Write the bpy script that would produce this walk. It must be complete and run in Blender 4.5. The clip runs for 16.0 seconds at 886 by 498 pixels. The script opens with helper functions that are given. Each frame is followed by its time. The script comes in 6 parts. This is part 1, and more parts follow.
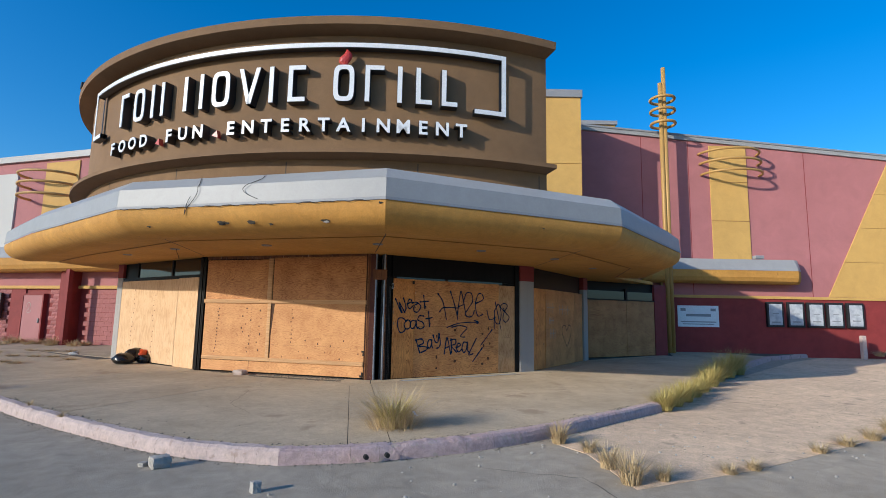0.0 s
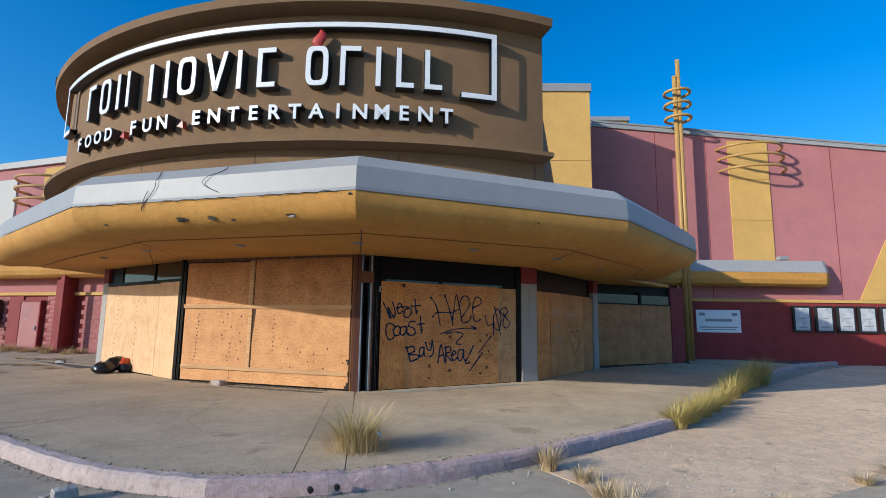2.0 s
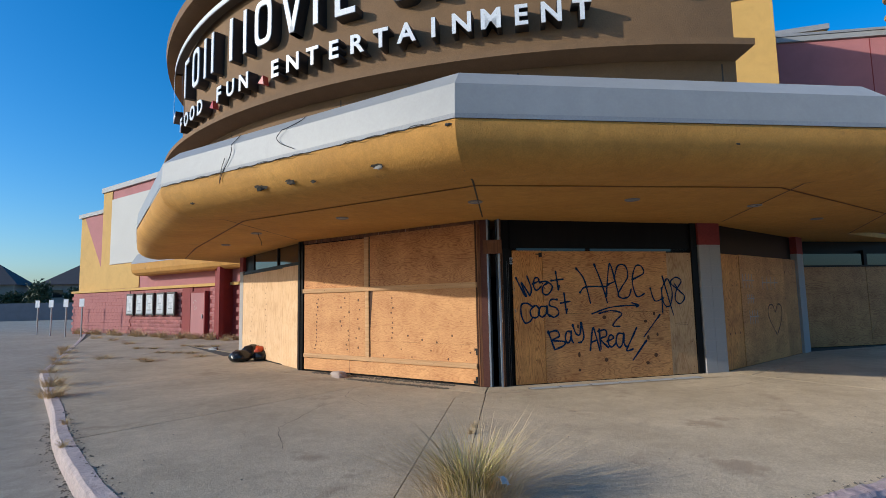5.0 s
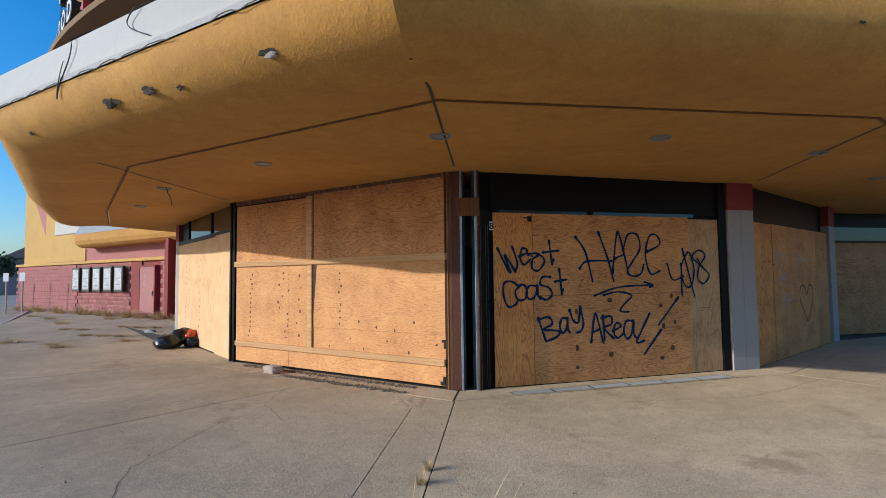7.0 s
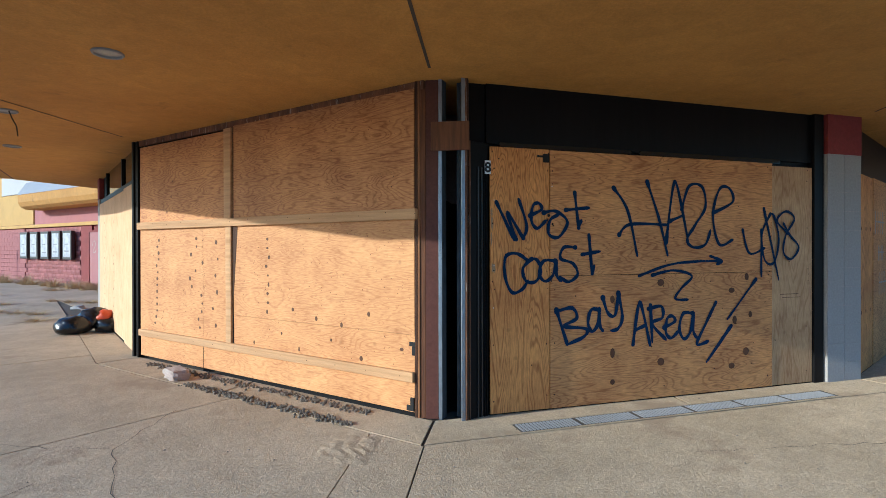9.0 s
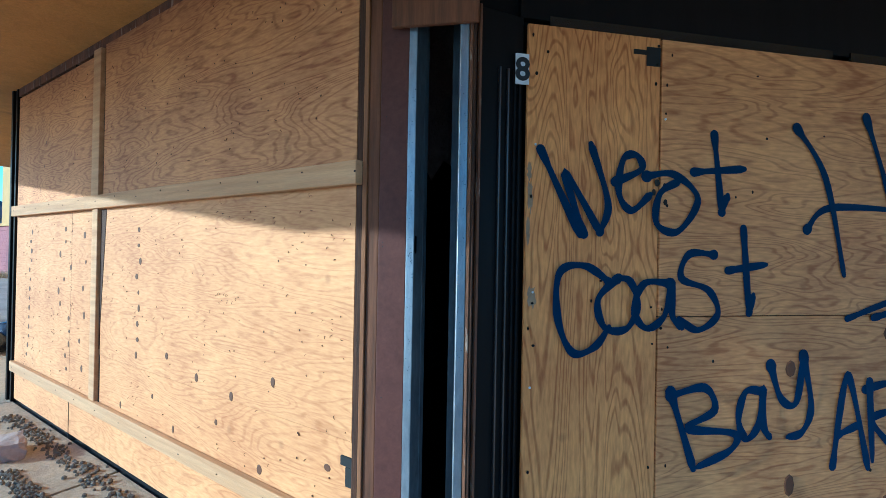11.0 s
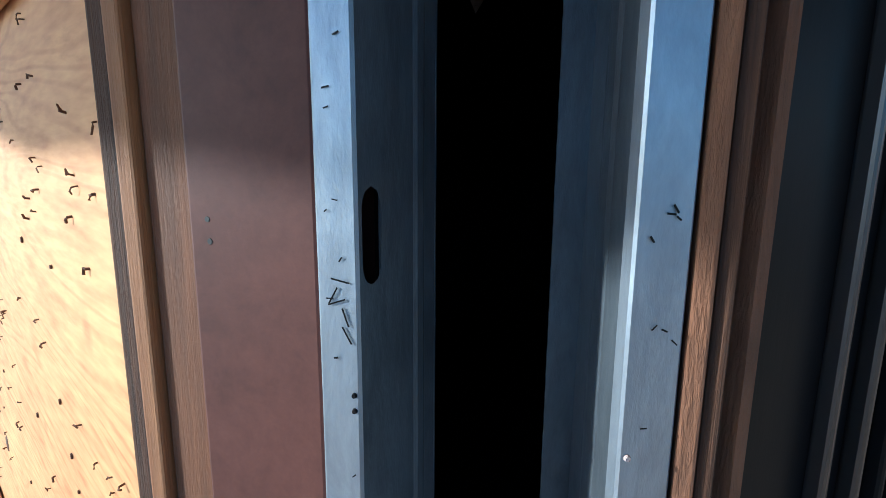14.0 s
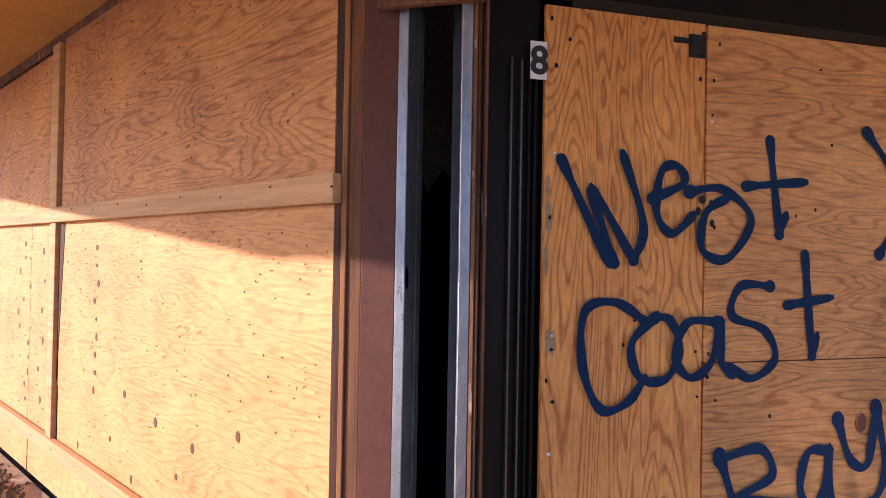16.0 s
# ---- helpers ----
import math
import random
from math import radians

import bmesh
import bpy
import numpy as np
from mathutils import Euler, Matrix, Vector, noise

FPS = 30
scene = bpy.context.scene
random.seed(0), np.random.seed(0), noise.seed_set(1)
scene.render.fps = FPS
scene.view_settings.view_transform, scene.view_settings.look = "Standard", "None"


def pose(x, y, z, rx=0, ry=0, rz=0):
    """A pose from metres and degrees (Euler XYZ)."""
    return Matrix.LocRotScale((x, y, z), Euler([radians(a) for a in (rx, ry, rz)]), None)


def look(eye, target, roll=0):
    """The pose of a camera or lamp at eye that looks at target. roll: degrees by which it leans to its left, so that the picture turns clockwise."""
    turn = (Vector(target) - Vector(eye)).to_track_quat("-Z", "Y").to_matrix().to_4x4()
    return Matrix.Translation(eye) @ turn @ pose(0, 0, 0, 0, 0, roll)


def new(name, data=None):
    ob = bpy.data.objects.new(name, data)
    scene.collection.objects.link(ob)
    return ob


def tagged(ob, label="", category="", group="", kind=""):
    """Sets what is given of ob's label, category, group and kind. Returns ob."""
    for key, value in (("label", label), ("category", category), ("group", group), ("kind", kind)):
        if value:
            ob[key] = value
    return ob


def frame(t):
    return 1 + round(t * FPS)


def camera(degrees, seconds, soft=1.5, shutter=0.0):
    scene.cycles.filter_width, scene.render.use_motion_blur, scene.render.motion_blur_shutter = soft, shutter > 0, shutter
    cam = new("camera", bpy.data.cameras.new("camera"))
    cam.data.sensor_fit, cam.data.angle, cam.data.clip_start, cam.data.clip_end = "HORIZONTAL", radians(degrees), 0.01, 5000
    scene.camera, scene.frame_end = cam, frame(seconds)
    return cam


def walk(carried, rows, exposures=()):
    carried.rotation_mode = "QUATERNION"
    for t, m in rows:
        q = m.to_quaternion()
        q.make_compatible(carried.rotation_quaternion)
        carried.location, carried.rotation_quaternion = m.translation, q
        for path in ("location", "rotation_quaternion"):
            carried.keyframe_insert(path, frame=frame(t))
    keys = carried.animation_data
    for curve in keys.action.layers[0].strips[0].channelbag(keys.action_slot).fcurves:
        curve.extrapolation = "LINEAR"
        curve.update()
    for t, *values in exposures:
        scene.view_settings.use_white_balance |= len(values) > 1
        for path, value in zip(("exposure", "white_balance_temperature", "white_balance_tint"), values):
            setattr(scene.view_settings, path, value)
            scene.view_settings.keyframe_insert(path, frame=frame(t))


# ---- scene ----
PATH = [
    (0, (-5.402, -11.273, 1.714), (-4.34, -9.598, 1.969), 1.0),
    (0.5, (-5.113, -11.286, 1.641), (-3.893, -9.735, 1.969), 2.1),
    (1, (-4.827, -11.158, 1.672), (-3.624, -9.591, 1.986), 1.8),
    (1.5, (-4.565, -11.001, 1.689), (-3.48, -9.341, 1.948), 1.2),
    (2, (-4.392, -10.737, 1.702), (-3.387, -9.031, 1.98), 0.8),
    (2.5, (-4.202, -10.429, 1.72), (-3.519, -8.564, 1.955), -0.6),
    (3, (-4.018, -10.139, 1.733), (-3.555, -8.205, 1.942), -1.4),
    (5.5, (-3.022, -8.277, 1.724), (-2.48, -6.36, 1.908), -1.0),
    (6, (-2.795, -7.772, 1.705), (-2.183, -5.873, 1.837), -0.7),
    (6.5, (-2.58, -7.201, 1.687), (-1.989, -5.293, 1.796), -0.7),
    (7, (-2.324, -6.638, 1.7), (-1.766, -4.721, 1.809), -0.7),
    (7.5, (-2.116, -5.983, 1.69), (-1.533, -4.072, 1.772), -0.5),
    (8, (-1.9, -5.38, 1.724), (-1.332, -3.463, 1.753), -0.3),
    (8.5, (-1.724, -4.855, 1.716), (-1.166, -2.934, 1.699), -0.1),
    (9, (-1.403, -4.29, 1.687), (-0.825, -2.375, 1.68), -0.1),
    (11.5, (-0.326, -1.398, 1.673), (0.075, 0.561, 1.684), 1.2),
    (12, (-0.280, -0.935, 1.741), (0.225, 0.999, 1.626), 0.5),
    (12.5, (-0.166, -0.597, 1.742), (0.303, 1.340, 1.533), 0.4),
    (13, (-0.125, -0.390, 1.701), (0.139, 1.582, 1.397), 0.5),
    (13.5, (-0.110, -0.282, 1.683), (0.142, 1.688, 1.305), 0.7),
    (14, (-0.087, -0.312, 1.758), (0.139, 1.659, 1.387), 0.5),
    (14.5, (-0.175, -0.457, 1.804), (0.164, 1.499, 1.454), 0.3),
    (15, (-0.288, -0.763, 1.843), (0.213, 1.157, 1.539), 0.7),
    (15.5, (-0.364, -1.144, 1.821), (0.110, 0.798, 1.763), 0.7),
    (16, (-0.324, -1.549, 1.776), (0.094, 0.407, 1.797), 1.0),
]
cam = camera(81.5, 16.0, 0.85)
walk(cam, [(t, look(eye, target, roll)) for t, eye, target, roll in PATH],
     [(0.0, -0.24, 5900, 9), (3.0, -0.2, 5800, 8), (5.5, -0.28, 5850, 8), (7.0, -0.16, 5850, 8), (9.0, 0.2, 5250, 3), (11.5, 0.45, 4150, -8), (12.5, 0.45, 4100, -8), (13.5, 0.66, 4650, 0), (14.5, 0.88, 4950, 4), (15.0, 1.02, 5450, 14), (16.0, 0.82, 6400, 36)])

# ---- world, sun, exposure ----
SUN_AZ, SUN_EL = 183.0, 16.9
w = bpy.data.worlds.new("sky_world")
scene.world = w
w.use_nodes = True
wn = w.node_tree.nodes
sky = wn.new("ShaderNodeTexSky")
sky.sky_type, sky.sun_disc = "NISHITA", False
sky.sun_elevation, sky.sun_rotation = radians(SUN_EL), radians(90 - SUN_AZ)
sky.altitude, sky.air_density, sky.dust_density, sky.ozone_density = 0, 1.1, 1.3, 5.0
deep = wn.new("ShaderNodeHueSaturation")
deep.inputs["Saturation"].default_value = 1.28
w.node_tree.links.new(sky.outputs[0], deep.inputs["Color"])
w.node_tree.links.new(deep.outputs[0], wn["Background"].inputs[0])
wn["Background"].inputs[1].default_value = 0.225
sun = new("sun", bpy.data.lights.new("sun", "SUN"))
sun.data.energy, sun.data.angle, sun.data.color = 5.0, radians(0.5), (1.0, 0.88, 0.70)
sa, se = radians(SUN_AZ), radians(SUN_EL)
sun.matrix_world = look((40 * math.cos(sa), 40 * math.sin(sa), 30), (40 * math.cos(sa) - math.cos(sa) * math.cos(se), 40 * math.sin(sa) - math.sin(sa) * math.cos(se), 30 - math.sin(se)))

# ---- materials ----
def tree(name):
    m = bpy.data.materials.new(name)
    m.use_nodes = True
    n, l = m.node_tree.nodes, m.node_tree.links
    return m, n, l, n["Principled BSDF"]


def surface(name, col, col2=None, rough=0.7, metal=0.0, big=1.2, fine=40.0, amount=0.5, bump=0.15, stretch=(1, 1, 1), spots=None, spot_scale=3.0, spot_edge=0.62, per_object=0.0, grain=(0.82, 1.12), mid=None, relief=0.0):
    """Paint-like surface: two colours blended by broad noise, fine grain on top, bump, and optional stain spots."""
    m, n, l, b = tree(name)
    tc, mp = n.new("ShaderNodeTexCoord"), n.new("ShaderNodeMapping")
    mp.inputs["Scale"].default_value = stretch
    l.new(tc.outputs["Object"], mp.inputs[0])
    a, f = n.new("ShaderNodeTexNoise"), n.new("ShaderNodeTexNoise")
    a.inputs["Scale"].default_value, a.inputs["Detail"].default_value = big, 6
    f.inputs["Scale"].default_value, f.inputs["Detail"].default_value, f.inputs["Roughness"].default_value = fine, 7, 0.68
    l.new(mp.outputs[0], a.inputs[0]), l.new(mp.outputs[0], f.inputs[0])
    ramp = n.new("ShaderNodeMapRange")
    ramp.inputs[1].default_value, ramp.inputs[2].default_value = 0.3, 0.7
    l.new(a.outputs[0], ramp.inputs[0])
    mix = n.new("ShaderNodeMix")
    mix.data_type = "RGBA"
    c2 = col2 or tuple(x * 0.72 for x in col)
    mix.inputs[6].default_value, mix.inputs[7].default_value = (*col, 1), (*c2, 1)
    sc = n.new("ShaderNodeMath")
    sc.operation = "MULTIPLY"
    sc.inputs[1].default_value = amount
    l.new(ramp.outputs[0], sc.inputs[0]), l.new(sc.outputs[0], mix.inputs[0])
    out = mix.outputs[2]
    g = n.new("ShaderNodeMix")
    g.data_type, g.blend_type = "RGBA", "MULTIPLY"
    gr = n.new("ShaderNodeMapRange")
    gr.inputs[1].default_value, gr.inputs[2].default_value, gr.inputs[3].default_value, gr.inputs[4].default_value = 0.25, 0.75, *grain
    l.new(f.outputs[0], gr.inputs[0])
    g.inputs[0].default_value = 1.0
    l.new(out, g.inputs[6]), l.new(gr.outputs[0], g.inputs[7])
    out = g.outputs[2]
    height = f.outputs[0]
    if mid:
        q = n.new("ShaderNodeTexNoise")
        q.inputs["Scale"].default_value, q.inputs["Detail"].default_value, q.inputs["Roughness"].default_value, q.inputs["Distortion"].default_value = mid[0], 8, 0.72, 0.6
        l.new(mp.outputs[0], q.inputs[0])
        qr = n.new("ShaderNodeMapRange")
        qr.inputs[1].default_value, qr.inputs[2].default_value, qr.inputs[3].default_value, qr.inputs[4].default_value = 0.32, 0.68, mid[1], mid[2]
        l.new(q.outputs[0], qr.inputs[0])
        gq = n.new("ShaderNodeMix")
        gq.data_type, gq.blend_type = "RGBA", "MULTIPLY"
        gq.inputs[0].default_value = 1.0
        l.new(out, gq.inputs[6]), l.new(qr.outputs[0], gq.inputs[7])
        out = gq.outputs[2]
        if relief:
            hs = n.new("ShaderNodeMath")
            hs.operation = "MULTIPLY_ADD"
            hs.inputs[1].default_value = relief
            l.new(q.outputs[0], hs.inputs[0]), l.new(f.outputs[0], hs.inputs[2])
            height = hs.outputs[0]
    if spots:
        s = n.new("ShaderNodeTexNoise")
        s.inputs["Scale"].default_value, s.inputs["Detail"].default_value, s.inputs["Roughness"].default_value = spot_scale, 8, 0.65
        l.new(mp.outputs[0], s.inputs[0])
        sr = n.new("ShaderNodeMapRange")
        sr.inputs[1].default_value, sr.inputs[2].default_value, sr.inputs[4].default_value = spot_edge, spot_edge + 0.06, 0.8
        l.new(s.outputs[0], sr.inputs[0])
        k = n.new("ShaderNodeMix")
        k.data_type = "RGBA"
        k.inputs[7].default_value = (*spots, 1)
        l.new(sr.outputs[0], k.inputs[0]), l.new(out, k.inputs[6])
        out = k.outputs[2]
    if per_object:
        oi, v = n.new("ShaderNodeObjectInfo"), n.new("ShaderNodeHueSaturation")
        vr = n.new("ShaderNodeMapRange")
        vr.inputs[3].default_value, vr.inputs[4].default_value = 1 - per_object, 1 + per_object
        l.new(oi.outputs["Random"], vr.inputs[0]), l.new(vr.outputs[0], v.inputs["Value"]), l.new(out, v.inputs["Color"])
        out = v.outputs[0]
    l.new(out, b.inputs["Base Color"])
    b.inputs["Roughness"].default_value, b.inputs["Metallic"].default_value = rough, metal
    b.inputs["Diffuse Roughness"].default_value = 0.4
    bp = n.new("ShaderNodeBump")
    bp.inputs["Strength"].default_value, bp.inputs["Distance"].default_value = bump, 0.01
    l.new(height, bp.inputs["Height"]), l.new(bp.outputs[0], b.inputs["Normal"])
    return m


OCHRE = surface("ochre_stucco", (0.60, 0.315, 0.068), (0.50, 0.245, 0.048), 0.85, fine=45, bump=0.8, big=0.9, amount=0.8, spots=(0.33, 0.17, 0.045), spot_scale=1.6, spot_edge=0.64, mid=(5, 0.86, 1.1), relief=1.5)
TAN = surface("yellow_tan_stucco", (0.64, 0.40, 0.12), (0.56, 0.335, 0.095), 0.85, fine=60, bump=0.4, big=0.4, mid=(1.5, 0.92, 1.06))
PINK = surface("faded_red_stucco", (0.47, 0.19, 0.19), (0.405, 0.16, 0.162), 0.85, fine=60, bump=0.4, big=0.3, amount=0.8, mid=(1.1, 0.92, 1.07))
RED = surface("dark_red_paint", (0.27, 0.038, 0.036), (0.22, 0.03, 0.03), 0.8, fine=30, bump=0.4, mid=(2, 0.85, 1.1))
BROWN = surface("brown_stucco", (0.25, 0.147, 0.07), (0.20, 0.115, 0.055), 0.85, fine=60, bump=0.5, big=0.5, amount=0.8, mid=(2.2, 0.9, 1.08), relief=0.8)
WHITE = surface("white_metal_cladding", (0.35, 0.352, 0.355), (0.30, 0.30, 0.295), 0.5, fine=30, bump=0.03, big=0.6, amount=0.6, grain=(0.95, 1.04), mid=(3, 0.93, 1.04))
LETTER = surface("white_letter_face", (0.82, 0.84, 0.86), None, 0.4, bump=0.02, amount=0.15)
BLACK = surface("black_return", (0.02, 0.02, 0.022), None, 0.5, bump=0.05)
DARKMETAL = surface("dark_bronze_metal", (0.010, 0.0095, 0.010), (0.017, 0.015, 0.015), 0.42, 0.1, fine=15, bump=0.05, stretch=(1, 1, 0.1))
DARKMETAL.node_tree.nodes["Principled BSDF"].inputs["Specular IOR Level"].default_value = 0.1
RIB = surface("glint_bronze_rib", (0.17, 0.155, 0.15), (0.05, 0.046, 0.045), 0.35, 0.8, fine=20, bump=0.05, big=5, stretch=(1, 1, 0.3), amount=0.9)
CONCRETE = surface("sidewalk_concrete", (0.54, 0.425, 0.29), (0.385, 0.30, 0.197), 0.9, fine=55, bump=0.7, big=0.55, amount=0.9, spots=(0.30, 0.22, 0.145), spot_scale=0.8, spot_edge=0.6, grain=(0.66, 1.28), mid=(4, 0.84, 1.1), relief=1.6)
ASPHALT = surface("weathered_asphalt", (0.43, 0.365, 0.28), (0.335, 0.28, 0.21), 0.9, fine=75, bump=0.9, big=0.4, amount=0.9, grain=(0.55, 1.36), mid=(3.5, 0.76, 1.14), relief=1.8)
KERB = surface("faded_red_kerb_paint", (0.56, 0.385, 0.35), (0.46, 0.36, 0.365), 0.85, fine=60, bump=1.0, big=1.6, amount=1.0, spots=(0.40, 0.34, 0.28), spot_scale=9, spot_edge=0.57, mid=(12, 0.72, 1.2), relief=2.0)
PILLAR = surface("grey_tiled_pillar", (0.40, 0.38, 0.36), (0.34, 0.32, 0.31), 0.8)
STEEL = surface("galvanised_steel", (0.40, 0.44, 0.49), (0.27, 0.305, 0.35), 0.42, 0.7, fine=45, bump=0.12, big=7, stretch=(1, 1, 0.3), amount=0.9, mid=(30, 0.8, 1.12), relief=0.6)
# darker copy of the steel, stands in for shade inside the studs
STEEL_SHADED = surface("shaded_steel_web", (0.155, 0.175, 0.20), (0.10, 0.118, 0.138), 0.5, 0.7, fine=45, bump=0.12, big=7, stretch=(1, 1, 0.3), amount=0.9, mid=(25, 0.7, 1.2))
MAROON = surface("maroon_metal_jamb", (0.12, 0.046, 0.034), (0.09, 0.035, 0.027), 0.62, 0.0, fine=60, bump=0.05, big=8, mid=(20, 0.85, 1.12))
MAROON.node_tree.nodes["Principled BSDF"].inputs["Specular IOR Level"].default_value = 0.25
# near-black colour in place of shade in the room, gaps and holes
VOID = surface("near_black_fill", (0.02, 0.02, 0.02), None, 0.95)
JOINT = surface("dark_joint_dirt", (0.09, 0.075, 0.06), (0.05, 0.045, 0.04), 0.95, fine=80)
SOIL = surface("crumbled_mortar_grit", (0.20, 0.17, 0.13), (0.10, 0.085, 0.07), 0.95, fine=70, bump=1.0, big=12)
PALE = surface("pale_kerb_concrete", (0.62, 0.50, 0.46), (0.52, 0.41, 0.38), 0.9, fine=60, bump=1.0, big=3, amount=0.9, spots=(0.40, 0.30, 0.26), spot_scale=8, spot_edge=0.58, mid=(12, 0.75, 1.15), relief=2.0)
LUMBER = surface("raw_pine_lumber", (0.65, 0.40, 0.195), (0.47, 0.255, 0.105), 0.75, fine=60, big=3, amount=0.9, stretch=(0.3, 8, 8), bump=0.2, mid=(4, 0.86, 1.1))
OLDWOOD = surface("brown_weathered_wood", (0.215, 0.082, 0.03), (0.11, 0.042, 0.017), 0.75, fine=80, big=5, amount=1.0, stretch=(8, 8, 0.4), bump=0.3, mid=(9, 0.75, 1.2))
PLYEDGE = surface("dark_plywood_edge", (0.11, 0.043, 0.016), (0.035, 0.015, 0.007), 0.8, fine=70, big=14, amount=1.0, stretch=(10, 10, 0.25), bump=0.5, mid=(12, 0.6, 1.3))
TANSTRIP = surface("tan_split_lumber", (0.40, 0.18, 0.065), (0.24, 0.095, 0.035), 0.75, fine=80, big=6, amount=1.0, stretch=(8, 8, 0.4), bump=0.3, mid=(9, 0.8, 1.15))
INK = surface("dark_blue_spray_paint", (0.003, 0.024, 0.075), (0.005, 0.032, 0.095), 0.7, fine=30, bump=0.02)
INK.node_tree.nodes["Principled BSDF"].inputs["Specular IOR Level"].default_value = 0.15
CHALK = surface("white_paint_scribble", (0.45, 0.40, 0.36), None, 0.8)
KNOT = surface("brown_knot", (0.12, 0.045, 0.015), (0.06, 0.024, 0.009), 0.7, fine=200)
SLATE = surface("grey_parapet_metal", (0.30, 0.31, 0.33), None, 0.6, bump=0.05)
CREAM = surface("white_screen_paint", (0.60, 0.585, 0.55), (0.53, 0.515, 0.48), 0.8, big=0.5, bump=0.1)
GOLD = surface("gold_painted_pipe", (0.50, 0.30, 0.09), (0.42, 0.25, 0.08), 0.5, 0.1, fine=30, bump=0.05)
BLOCK = surface("red_split_face_block", (0.42, 0.165, 0.155), (0.34, 0.12, 0.115), 0.9, fine=14, bump=1.0, big=3, per_object=0.15)
REDDOOR = surface("faded_red_door_paint", (0.42, 0.145, 0.15), None, 0.6, bump=0.05)
BAG = surface("black_plastic_bag", (0.015, 0.015, 0.017), None, 0.25, fine=14, bump=0.6)
ORANGE = surface("orange_plastic", (0.75, 0.10, 0.02), None, 0.4, fine=14, bump=0.4)
STONE = surface("broken_concrete_lump", (0.42, 0.39, 0.35), (0.30, 0.28, 0.25), 0.95, fine=25, bump=1.0)
BRICKRED = surface("old_brick_red", (0.46, 0.40, 0.36), (0.42, 0.24, 0.19), 0.9, fine=40, bump=0.8)
RUST = surface("rusty_wood_edge", (0.26, 0.11, 0.048), (0.10, 0.045, 0.024), 0.8, fine=90, big=9, stretch=(1, 1, 0.2), amount=1.0, bump=0.6, spots=(0.46, 0.36, 0.27), spot_scale=22, spot_edge=0.58, mid=(40, 0.7, 1.25), relief=1.0)
LEAF = surface("dark_evergreen_leaf", (0.05, 0.075, 0.03), (0.03, 0.05, 0.02), 0.7)
ROOFTILE = surface("dark_roof_shingle", (0.07, 0.065, 0.07), None, 0.9)
HOUSEWALL = surface("beige_house_wall", (0.34, 0.29, 0.24), None, 0.9)
SOUND = surface("grey_sound_wall", (0.26, 0.24, 0.25), None, 0.9)
POSTER = surface("faded_poster_paper", (0.62, 0.64, 0.66), (0.30, 0.33, 0.38), 0.5, big=4, amount=0.9, bump=0.02)
FLAME = surface("red_flame_face", (0.55, 0.05, 0.04), None, 0.4, bump=0.02)
DRIVE = surface("brown_concrete_drive", (0.74, 0.55, 0.375), (0.57, 0.415, 0.28), 0.9, fine=50, bump=1.0, big=0.45, amount=0.9, spots=(0.27, 0.20, 0.14), spot_scale=1.3, spot_edge=0.6, grain=(0.6, 1.32), mid=(4.5, 0.74, 1.16), relief=2.2)


